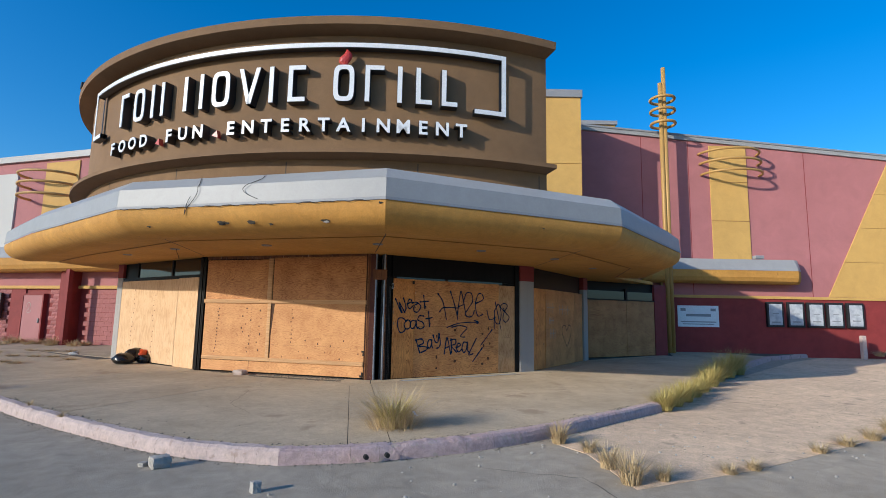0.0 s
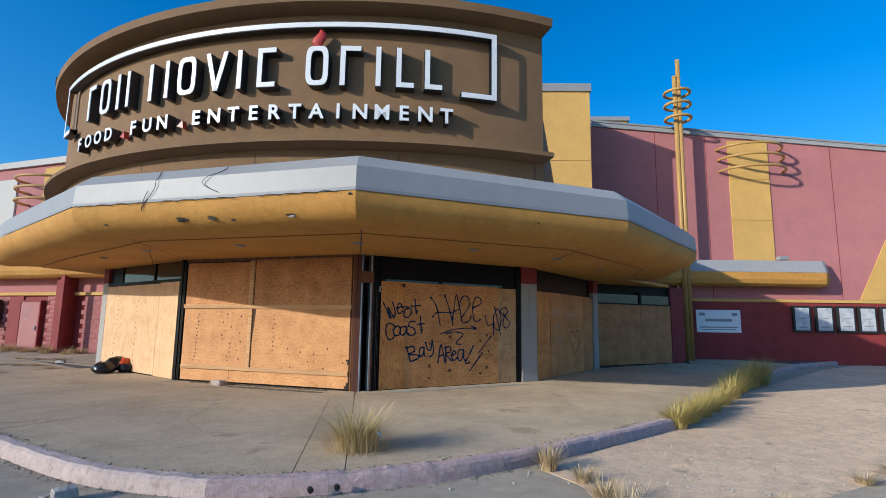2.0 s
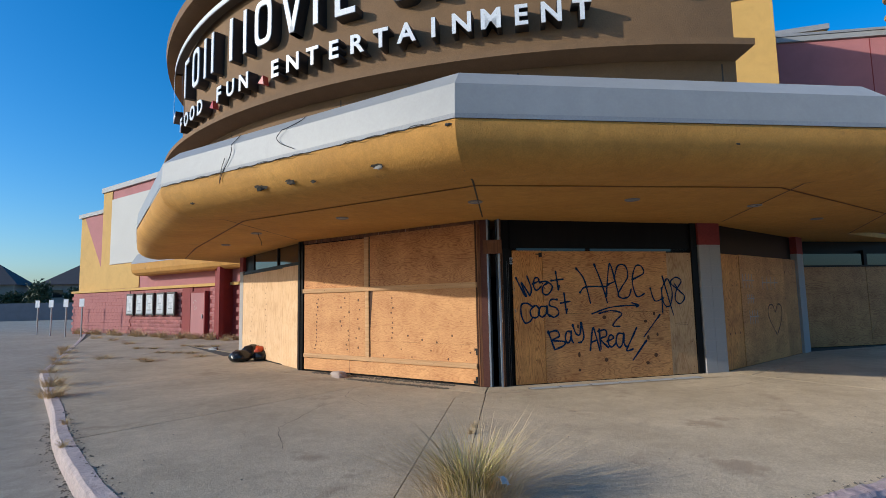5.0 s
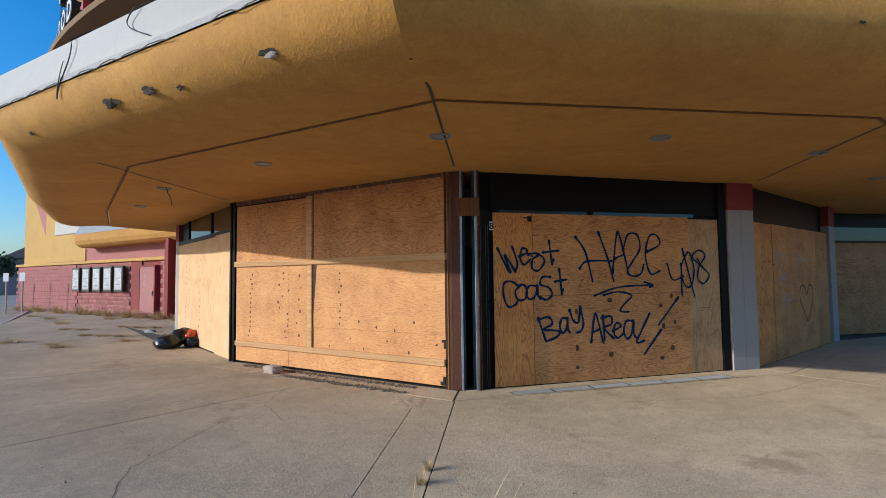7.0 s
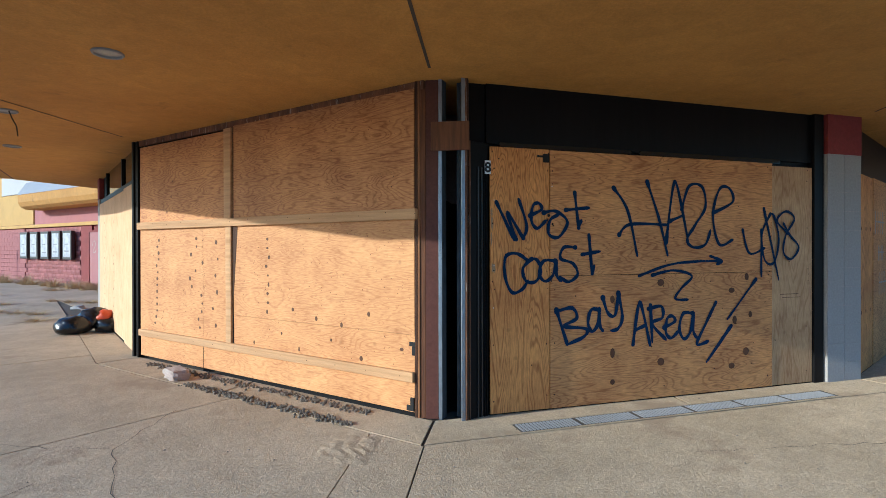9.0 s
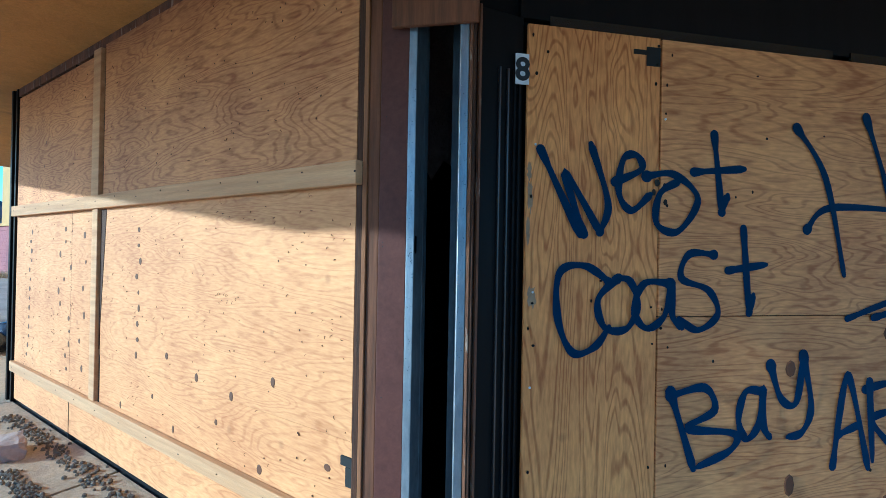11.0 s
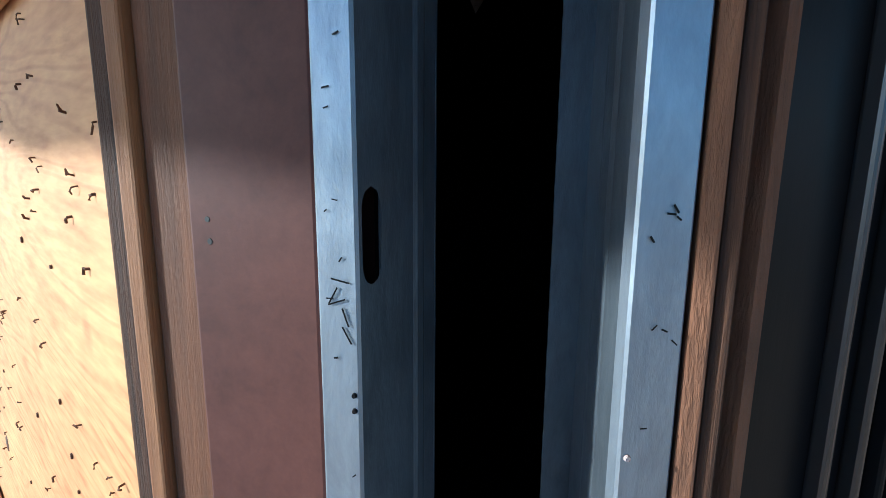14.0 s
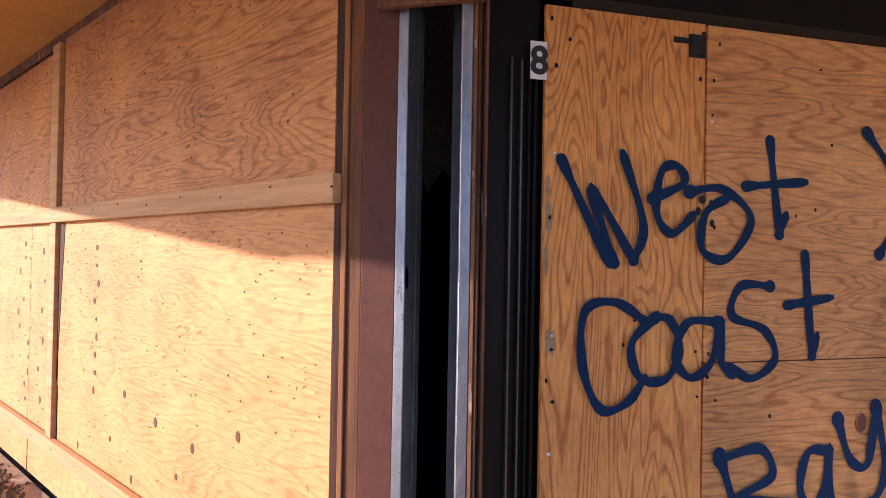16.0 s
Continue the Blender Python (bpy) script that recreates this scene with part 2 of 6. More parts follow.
def plywood(name, light, dark, rings=24.0, vertical=False, knots=0.35, lines=0.19):
    """Rotary-cut plywood: distorted growth bands along the sheet, fine pores, small dark knots."""
    m, n, l, b = tree(name)
    tc, mp = n.new("ShaderNodeTexCoord"), n.new("ShaderNodeMapping")
    mp.inputs["Scale"].default_value = (3.2, 1, 0.55) if vertical else (0.55, 1, 3.2)
    oi = n.new("ShaderNodeObjectInfo")
    sh = n.new("ShaderNodeMath")
    sh.operation = "MULTIPLY"
    sh.inputs[1].default_value = 40.0
    l.new(oi.outputs["Random"], sh.inputs[0])
    cb = n.new("ShaderNodeCombineXYZ")
    l.new(sh.outputs[0], cb.inputs[0]), l.new(sh.outputs[0], cb.inputs[2])
    l.new(tc.outputs["Object"], mp.inputs[0]), l.new(cb.outputs[0], mp.inputs["Location"])
    a = n.new("ShaderNodeTexNoise")
    a.inputs["Scale"].default_value, a.inputs["Detail"].default_value, a.inputs["Distortion"].default_value = 1.1, 2.6, 0.45
    l.new(mp.outputs[0], a.inputs[0])
    k = n.new("ShaderNodeMath")
    k.operation = "MULTIPLY"
    k.inputs[1].default_value = rings * 6.28
    l.new(a.outputs[0], k.inputs[0])
    s = n.new("ShaderNodeMath")
    s.operation = "SINE"
    l.new(k.outputs[0], s.inputs[0])
    thin = n.new("ShaderNodeMapRange")
    thin.inputs[1].default_value, thin.inputs[2].default_value, thin.inputs[3].default_value, thin.inputs[4].default_value = 0.25, 1.0, -0.35, 1.25
    l.new(s.outputs[0], thin.inputs[0])
    s = thin
    f = n.new("ShaderNodeTexNoise")
    f.inputs["Scale"].default_value, f.inputs["Detail"].default_value = 26, 5
    l.new(mp.outputs[0], f.inputs[0])
    br = n.new("ShaderNodeTexNoise")
    br.inputs["Scale"].default_value, br.inputs["Detail"].default_value = 2.2, 4
    l.new(tc.outputs["Object"], br.inputs[0])
    ad = n.new("ShaderNodeMath")
    ad.operation = "MULTIPLY_ADD"
    ad.inputs[1].default_value = lines
    l.new(s.outputs[0], ad.inputs[0]), l.new(f.outputs[0], ad.inputs[2])
    ad2 = n.new("ShaderNodeMath")
    ad2.operation = "MULTIPLY_ADD"
    ad2.inputs[1].default_value = 0.95
    l.new(br.outputs[0], ad2.inputs[0]), l.new(ad.outputs[0], ad2.inputs[2])
    r = n.new("ShaderNodeMapRange")
    r.inputs[1].default_value, r.inputs[2].default_value = 0.62, 1.42
    l.new(ad2.outputs[0], r.inputs[0])
    mix = n.new("ShaderNodeMix")
    mix.data_type = "RGBA"
    mix.inputs[6].default_value, mix.inputs[7].default_value = (*light, 1), (*dark, 1)
    l.new(r.outputs[0], mix.inputs[0])
    v = n.new("ShaderNodeTexVoronoi")
    v.inputs["Scale"].default_value = 4.2
    mv = n.new("ShaderNodeMapping")
    mv.inputs["Scale"].default_value = (1, 0.2, 1)
    l.new(tc.outputs["Object"], mv.inputs[0]), l.new(mv.outputs[0], v.inputs[0])
    vr = n.new("ShaderNodeMapRange")
    vr.inputs[1].default_value, vr.inputs[2].default_value, vr.inputs[3].default_value, vr.inputs[4].default_value = 0.04, 0.11, knots, 0.0
    l.new(v.outputs["Distance"], vr.inputs[0])
    kn = n.new("ShaderNodeMix")
    kn.data_type = "RGBA"
    kn.inputs[7].default_value = (dark[0] * 0.45, dark[1] * 0.4, dark[2] * 0.4, 1)
    l.new(vr.outputs[0], kn.inputs[0]), l.new(mix.outputs[2], kn.inputs[6])
    st = n.new("ShaderNodeTexNoise")
    st.inputs["Scale"].default_value, st.inputs["Detail"].default_value, st.inputs["Roughness"].default_value, st.inputs["Distortion"].default_value = 3.1, 9, 0.7, 1.2
    l.new(mp.outputs[0], st.inputs[0])
    sr = n.new("ShaderNodeMapRange")
    sr.inputs[1].default_value, sr.inputs[2].default_value, sr.inputs[4].default_value = 0.57, 0.75, 0.55
    l.new(st.outputs[0], sr.inputs[0])
    sm = n.new("ShaderNodeMix")
    sm.data_type = "RGBA"
    sm.inputs[7].default_value = (dark[0] * 0.75, dark[1] * 0.7, dark[2] * 0.7, 1)
    l.new(sr.outputs[0], sm.inputs[0]), l.new(kn.outputs[2], sm.inputs[6])
    tone, tr2 = n.new("ShaderNodeHueSaturation"), n.new("ShaderNodeMapRange")
    tr2.inputs[3].default_value, tr2.inputs[4].default_value = 0.9, 1.1
    l.new(oi.outputs["Random"], tr2.inputs[0]), l.new(tr2.outputs[0], tone.inputs["Value"]), l.new(sm.outputs[2], tone.inputs["Color"])
    l.new(tone.outputs[0], b.inputs["Base Color"])
    b.inputs["Roughness"].default_value = 0.7
    bp = n.new("ShaderNodeBump")
    bp.inputs["Strength"].default_value, bp.inputs["Distance"].default_value = 0.2, 0.004
    l.new(ad.outputs[0], bp.inputs["Height"]), l.new(bp.outputs[0], b.inputs["Normal"])
    return m


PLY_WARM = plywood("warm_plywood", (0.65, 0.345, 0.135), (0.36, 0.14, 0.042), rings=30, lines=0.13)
PLY_PALE = plywood("pale_plywood", (0.70, 0.47, 0.27), (0.50, 0.30, 0.145), rings=9, vertical=True)
PLY_DARK = plywood("dark_red_brown_plywood", (0.60, 0.29, 0.10), (0.25, 0.085, 0.024), rings=30, lines=0.2)
PLY_TAN = plywood("tan_plywood", (0.76, 0.375, 0.125), (0.35, 0.125, 0.034), rings=30, lines=0.2)
PLY_TALL = plywood("tan_plywood_upright", (0.84, 0.39, 0.105), (0.38, 0.122, 0.025), rings=28, vertical=True, lines=0.24)
PLY_DRY = plywood("pale_dry_plywood", (0.66, 0.42, 0.205), (0.38, 0.19, 0.075), rings=14, vertical=True, lines=0.18)

# grass blades, straw to olive, varied blade by blade
GRASS, gn, gl, gb = tree("dry_bunch_grass")
gi, gm = gn.new("ShaderNodeNewGeometry"), gn.new("ShaderNodeMix")
gm.data_type = "RGBA"
gm.inputs[6].default_value, gm.inputs[7].default_value = (0.56, 0.44, 0.16, 1), (0.32, 0.265, 0.07, 1)
gl.new(gi.outputs["Random Per Island"], gm.inputs[0]), gl.new(gm.outputs[2], gb.inputs["Base Color"])
gb.inputs["Roughness"].default_value = 0.8
STRAW, gn, gl, gb = tree("dry_straw")
gi, gm = gn.new("ShaderNodeNewGeometry"), gn.new("ShaderNodeMix")
gm.data_type = "RGBA"
gm.inputs[6].default_value, gm.inputs[7].default_value = (0.58, 0.44, 0.25, 1), (0.40, 0.28, 0.14, 1)
gl.new(gi.outputs["Random Per Island"], gm.inputs[0]), gl.new(gm.outputs[2], gb.inputs["Base Color"])
gb.inputs["Roughness"].default_value = 0.85
GLASS, gn, gl, gb = tree("window_glass")
gb.inputs["Base Color"].default_value, gb.inputs["Roughness"].default_value = (0.012, 0.018, 0.021, 1), 0.06
gb.inputs["Specular IOR Level"].default_value = 0.6


# ---- builders ----
def part(name, bm, material, parent=None, label="", at=None):
    me = bpy.data.meshes.new(name)
    bmesh.ops.recalc_face_normals(bm, faces=bm.faces[:])
    bm.to_mesh(me)
    bm.free()
    me.materials.append(material)
    ob = new(name, me)
    if parent is not None:
        ob.parent = parent
    if at is not None:
        ob.matrix_basis = at
    if label:
        tagged(ob, label)
    return ob


def box(bm, x0, x1, y0, y1, z0, z1, m=Matrix(), bevel=0.0):
    c = bmesh.ops.create_cube(bm, size=1, matrix=m @ Matrix.Translation(((x0 + x1) / 2, (y0 + y1) / 2, (z0 + z1) / 2)) @ Matrix.Diagonal((x1 - x0, y1 - y0, z1 - z0, 1)))
    if bevel:
        es = list({e for v in c["verts"] for e in v.link_edges})
        bmesh.ops.bevel(bm, geom=es, offset=bevel, segments=2, affect="EDGES", profile=0.5)
    return bm


def boxes(*specs, m=Matrix(), bevel=0.0):
    bm = bmesh.new()
    for s in specs:
        box(bm, *s, m=m, bevel=bevel)
    return bm


def prism(bm, pts, z0, z1):
    lo, hi = [bm.verts.new((x, y, z0)) for x, y in pts], [bm.verts.new((x, y, z1)) for x, y in pts]
    n = len(pts)
    bm.faces.new(lo[::-1]), bm.faces.new(hi)
    for i in range(n):
        bm.faces.new((lo[i], lo[(i + 1) % n], hi[(i + 1) % n], hi[i]))
    return bm


def loft(bm, rings, closed=False):
    """Skin between rings of points; each ring is an open or closed strip."""
    vs = [[bm.verts.new(p) for p in r] for r in rings]
    for a, b in zip(vs, vs[1:]):
        k = len(a)
        for i in range(k if closed else k - 1):
            bm.faces.new((a[i], a[(i + 1) % k], b[(i + 1) % k], b[i]))
    return vs


def between(a, b):
    """Frame at a, x towards b, outward side is -y."""
    return pose(a[0], a[1], 0, 0, 0, math.degrees(math.atan2(b[1] - a[1], b[0] - a[0])))


def setting(ob, label, category):
    return tagged(ob, label, category, kind="structure")



# ---- plan ----
A0, A1, A2, A3, A4, A5 = (-5.22, 8.25), (-3.37, 3.73), (-0.19, 0.02), (4.85, 0.0), (9.35, 2.05), (14.6, 2.6)
K = [(-8.3, 8.6), (-7.3, 5.1), (-5.5, 0.05), (-1.81, -3.84), (3.2, -4.5), (8.0, -2.68), (10.8, 0.2)]
WALK, SOFFIT, RIM = 0.17, 3.16, 3.6
DC, DR = Vector((3.46, 6.0)), 9.76
LW, RW = pose(-9.0, 19.6, 0, 0, 0, -49), pose(17.2, 3.9, 0, 0, 0, -32)
F0, F1, F2, F3, F4 = between(A0, A1), between(A1, A2), pose(-0.17, 0, 0), between(A3, A4), pose(9.5, 2.75, 0, 0, 0, -3)
GAP = pose(-0.084, 0.041, 0, 0, 0, -24)
L0, L1, L2, L3, L4 = (math.dist(a, b) for a, b in ((A0, A1), (A1, A2), (A2, A3), (A3, A4), (A4, A5)))


def thing(name, label, category, group="", at=Matrix()):
    ob = tagged(new(name), label, category, group)
    ob.matrix_basis = at
    return ob


def tube(bm, pts, r, sides=8, close=False):
    """Round bar along points."""
    pts = [Vector(p) for p in pts]
    rings = []
    for i, p in enumerate(pts):
        a = pts[i - 1] if i else (pts[-1] if close else p)
        b = pts[i + 1] if i < len(pts) - 1 else (pts[0] if close else p)
        d = (b - a).normalized()
        u = d.cross(Vector((0.13, 0.21, 1))).normalized()
        w2 = d.cross(u)
        rings.append([p + r * (math.cos(6.2832 * k / sides) * u + math.sin(6.2832 * k / sides) * w2) for k in range(sides)])
    if close:
        rings.append(rings[0])
    vs = loft(bm, rings, closed=True)
    if not close:
        bm.faces.new(vs[0]), bm.faces.new(vs[-1][::-1])
    else:
        bmesh.ops.remove_doubles(bm, verts=bm.verts[:], dist=1e-5)
    return bm


def smooth(ob):
    for p in ob.data.polygons:
        p.use_smooth = True
    return ob


def offset_poly(pts, d):
    out = []
    for i, p in enumerate(pts):
        p = Vector(p)
        e = []
        if i > 0:
            e.append((p - Vector(pts[i - 1])).normalized())
        if i < len(pts) - 1:
            e.append((Vector(pts[i + 1]) - p).normalized())
        ns = [Vector((-v.y, v.x)) for v in e]
        nn = sum(ns, Vector((0, 0))).normalized()
        out.append(p + nn * d / max(0.5, nn.dot(ns[0])))
    return out


# ---- ground ----
bm = bmesh.new()
bmesh.ops.create_grid(bm, x_segments=30, y_segments=30, size=900)
ground = setting(part("ground", bm, ASPHALT), "weathered grey asphalt car park with fine cracks", "ground")
bm = bmesh.new()
prism(bm, [(-0.17, -5.9), (-0.2, -6.56), (-0.8, -7.75), (1.0, -8.0), (5, -8.1), (30, -8.0), (60, -9), (60, 0), (30, 1.0), (18.8, -0.6), (8, -3.4), (3.3, -5.1)], -0.1, 0.006)
setting(part("driveway", bm, DRIVE), "brown stained concrete drive apron", "driveway")

kerb_left = [(-16, 26), (-13.2, 17.5), (-9.6, 6.1), (-7.9, 2.4)]
kerb_curve = [(-7.0, 0.45), (-6.35, -1.1), (-5.6, -2.6), (-4.75, -4.2), (-3.7, -5.2), (-2.5, -5.66), (-0.9, -5.82), (1.24, -5.55), (3.3, -5.2)]
kerb_right = [(6.2, -4.1), (9, -2.9), (13, -1.6), (18.8, 0.2), (26, 0.6), (45, 1.2)]
bm = bmesh.new()
edge_line = kerb_left + kerb_curve + kerb_right
prism(bm, [tuple(q) for q in offset_poly(edge_line, 0.1)] + [(45, 30), (-15, 40)], -0.2, WALK - 0.014)
pavement = setting(part("pavement", bm, JOINT), "stained concrete walk with dark control joints", "pavement")


def slabs(outline, cuts, z, parent, material, gap=0.010):
    """Cut a flat outline by straight lines into slabs, each a piece of its own with a narrow joint round it."""
    b0 = bmesh.new()
    b0.faces.new([b0.verts.new((x, y, 0)) for x, y in outline])
    for (px, py), ang in cuts:
        geom = b0.verts[:] + b0.edges[:] + b0.faces[:]
        bmesh.ops.bisect_plane(b0, geom=geom, plane_co=(px, py, 0), plane_no=(-math.sin(radians(ang)), math.cos(radians(ang)), 0))
    for f in b0.faces:
        c = f.calc_center_median()
        b1 = bmesh.new()
        top = [v.co + (c - v.co).normalized() * gap * 1.4 for v in f.verts]
        up = [b1.verts.new((p.x, p.y, z)) for p in top]
        lo = [b1.verts.new((p.x, p.y, z - 0.02)) for p in top]
        b1.faces.new(up)
        for i in range(len(up)):
            b1.faces.new((up[i], up[i - 1], lo[i - 1], lo[i]))
        part("slab", b1, material, parent)
    b0.free()


inner = [tuple(q) for q in offset_poly(edge_line, 0.16)]
apron = [tuple(q) for q in offset_poly([A0, A1, A2, A3, A4, A5], -0.5)]
front = [p for p in inner if p[1] > -9]
outline = front[1:-2] + [(19, 5.5)] + apron[::-1] + [(-9, 16)]
slabs(outline, (((-0.33, -0.28), 68), ((-0.77, -0.13), 67.5), ((-4.11, 4.08), 22), ((4.9, -0.6), -72), ((-9.5, 9.5), 20), ((9.5, 1.2), -60), ((-5.2, -1.0), 35), ((13, 2), -62)), WALK, pavement, CONCRETE)
# apron strip along the storefront
for a, b, a2, b2 in zip([A0, A1, A2, A3, A4], [A1, A2, A3, A4, A5], apron, apron[1:]):
    n = max(2, round(math.dist(a, b) / 2.4))
    for i in range(n):
        s, e = i / n, (i + 1) / n
        q = [Vector(a2).lerp(Vector(b2), s + 0.003), Vector(a2).lerp(Vector(b2), e - 0.003), Vector(a).lerp(Vector(b), e - 0.003), Vector(a).lerp(Vector(b), s + 0.003)]
        bm = bmesh.new()
        prism(bm, [tuple(v) for v in q], WALK - 0.02, WALK + 0.002)
        part("slab", bm, CONCRETE, pavement)
# rear of the walk, behind what is laid in slabs
bm = bmesh.new()
prism(bm, [(-15.5, 26), (-13.0, 17.5), (-9.3, 16), (-5.3, 8.6), (-2, 14), (-9, 30)], 0, WALK - 0.004)
part("slab", bm, CONCRETE, pavement)

# kerb stones with a rounded nose
kerb = tagged(new("kerb"), "concrete kerb with flaking faded red paint", "kerb", kind="structure")


def kerb_run(pts, material, name="kerb_stone"):
    P2 = [Vector(p) for p in pts]
    q = offset_poly(pts, 0.17)
    prof = [(0.0, -0.05), (0.005, 0.09), (0.02, 0.145), (0.05, WALK + 0.004), (0.165, WALK + 0.006)]
    for i in range(len(pts) - 1):
        n = max(1, round((P2[i + 1] - P2[i]).length / 1.0))
        for k in range(n):
            s, e = k / n + 0.002, (k + 1) / n - 0.002
            bm = bmesh.new()
            rings = []
            for d, z in prof:
                f = d / 0.17
                o0, o1 = P2[i].lerp(q[i], f), P2[i + 1].lerp(q[i + 1], f)
                row = []
                for g in range(13):
                    p = o0.lerp(o1, s + (e - s) * g / 12)
                    rough = noise.noise(Vector((p.x * 5, p.y * 5, z * 9))) * 0.011 + noise.noise(Vector((p.x * 17, p.y * 17, z * 14))) * 0.008
                    chip = -0.03 * max(0.0, noise.noise(Vector((p.x * 3.1, p.y * 3.1, 4))) - 0.28) if z > 0.12 else 0.0
                    row.append((p.x, p.y, z + (rough + chip if 0.02 < z else 0)))
                rings.append(row)
            loft(bm, rings)
            part(name, bm, material, kerb)


def soften(pts):
    """Round a bent line by corner cutting."""
    for _ in range(2):
        out = [pts[0]]
        for a, b in zip(pts, pts[1:]):
            a, b = Vector(a), Vector(b)
            out += [tuple(a.lerp(b, 0.25)), tuple(a.lerp(b, 0.75))]
        pts = out + [pts[-1]]
    return pts


kerb_run(kerb_left + kerb_curve[:1], PALE)
kerb_run(soften(kerb_curve[:5]), PALE)
kerb_run(soften(kerb_curve[4:]), KERB)
kerb_run(kerb_right[2:], KERB)
for x, y in ((-2.82, -5.63), (-2.57, -5.67)):
    bm = bmesh.new()
    bmesh.ops.create_cone(bm, cap_ends=True, segments=16, radius1=0.028, radius2=0.028, depth=0.05, matrix=pose(x, y, 0.085, 90, 0, -5))
    part("drain_hole", bm, VOID, kerb, "round black drain hole")

# cracks in walk and asphalt
def crack(pts, z, width=0.006, seed=1):
    rnd = random.Random(seed)
    line = []
    for a, b in zip(pts, pts[1:]):
        n = max(2, int(math.dist(a, b) / 0.12))
        for i in range(n):
            p = Vector(a).lerp(Vector(b), i / n)
            line.append(p + Vector((rnd.uniform(-1, 1), rnd.uniform(-1, 1))) * 0.03)
    bm = bmesh.new()
    vs = []
    for i, p in enumerate(line[:-1]):
        d = (line[i + 1] - p).normalized()
        wd = width * rnd.uniform(0.3, 1.0)
        vs.append((bm.verts.new((p.x - d.y * wd, p.y + d.x * wd, z)), bm.verts.new((p.x + d.y * wd, p.y - d.x * wd, z))))
    for a, b in zip(vs, vs[1:]):
        bm.faces.new((a[0], a[1], b[1], b[0]))
    return bm


for i, pts in enumerate((((-2.41, -0.79), (-2.67, 0.13), (-2.35, 1.24)), ((-2.67, 0.13), (-3.6, 0.5), (-4.6, 0.2)), ((-3.0, -0.4), (-3.6, -1.8), (-3.5, -3.1)), ((1.5, -1.2), (3.2, -1.5), (4.6, -1.1), (6.5, -0.4)), ((6.3, -1.9), (7.4, -1.1), (8.2, -0.9)))):
    setting(part("crack", crack(pts, WALK + 0.003, 0.004, i), JOINT, pavement), "", "")
for i, pts in enumerate((((-9, -6.4), (-7.0, -6.6), (-5.9, -6.9), (-5.0, -8.5)), ((-8.6, -3.0), (-7.4, -5.2), (-6.2, -5.9)), ((-12, 1), (-14, 5), (-17, 8)), ((-1.8, -6.3), (-1.0, -7.2), (-1.4, -8.6)))):
    part("crack", crack(pts, 0.004, 0.007, 20 + i), JOINT, ground)


# ---- storefront ----
def wall_box(name, m, x0, x1, z0, z1, y0=0.08, y1=0.32, material=DARKMETAL, label="dark bronze storefront framing wall"):
    return setting(part(name, boxes((x0, x1, y0, y1, z0, z1)), material, at=m), label, "wall")


def board(parent, x0, x1, z0, z1, material, y=0.0, t=0.018, m=None):
    return part("sheet", boxes((x0, x1, y, y + t, z0, z1)), material, parent)


def screws(parent, pts, r=0.006, material=None, y=-0.002, name="nail_head"):
    """Nail heads and small holes, one joined part."""
    bm = bmesh.new()
    for x, z in pts:
        bmesh.ops.create_cone(bm, cap_ends=True, segments=8, radius1=r, radius2=r * 0.8, depth=0.0024, matrix=pose(x, y, z, 90) @ Matrix.Diagonal((0.7 + 0.6 * ((x * 37) % 1), 0.7 + 0.8 * ((z * 53) % 1), 1, 1)))
    tagged(part(name, bm, material or DARKMETAL, parent), kind="stuff")


def bent_nails(parent, pts, seed, y=-0.004):
    """Bent nails and staples left in the board, one joined part."""
    rr = random.Random(seed)
    bm = bmesh.new()
    for x, z in pts:
        a, ln = rr.uniform(0, 6.283), rr.uniform(0.003, 0.009)
        dx, dz = math.cos(a) * ln, math.sin(a) * ln
        k = rr.uniform(0.3, 1.0)
        tube(bm, [(x, y + 0.003, z), (x + dx * 0.3, y - 0.006 * k, z + dz * 0.3), (x + dx, y - 0.008 * k, z + dz), (x + dx + rr.uniform(-0.006, 0.006), y - 0.004, z + dz - rr.uniform(0.002, 0.008))], rr.uniform(0.0009, 0.0018), 5)
    tagged(part("bent_nail", bm, KNOT, parent), kind="stuff")


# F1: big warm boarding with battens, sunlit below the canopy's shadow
wall_box("wall_1", F1, 0.0, 4.76, WALK, SOFFIT)
fr = thing("storefront_frame", "dark bronze mullions between boarded bays", "window frame", at=F1)
for x, wd, y in ((-0.16, 0.05, -0.02), (-0.10, 0.035, 0.0), (-0.05, 0.035, -0.01)):
    part("mullion", boxes((x, x + wd, y, 0.08, WALK, SOFFIT), bevel=0.006), DARKMETAL, fr)
b1 = thing("plywood_boarding", "warm weathered plywood sheets nailed with pine battens", "boarding", at=F1)
# upper two sheets: darker, redder plywood with stronger grain than the lower ones
board(b1, 0.03, 1.98, 2.0, 3.06, PLY_DARK)
board(b1, 2.10, 4.685, 1.98, 3.10, PLY_DARK, y=-0.004)
board(b1, 0.03, 1.98, 0.56, 1.97, PLY_WARM, y=0.002)
board(b1, 2.10, 4.685, 0.903, 1.955, PLY_WARM, y=-0.003)
board(b1, 2.10, 4.685, 0.47, 0.90, PLY_WARM, y=0.0)
board(b1, 0.03, 4.68, 0.21, 0.47, PLY_WARM, y=0.005)
part("batten", boxes((0.02, 4.725, -0.045, -0.006, 1.935, 2.03), bevel=0.004), LUMBER, b1)
part("batten", boxes((0.05, 4.69, -0.042, -0.006, 0.485, 0.575), bevel=0.004), LUMBER, b1)
part("batten", boxes((1.95, 2.08, -0.03, 0.02, 2.03, 3.08), bevel=0.004), LUMBER, b1)
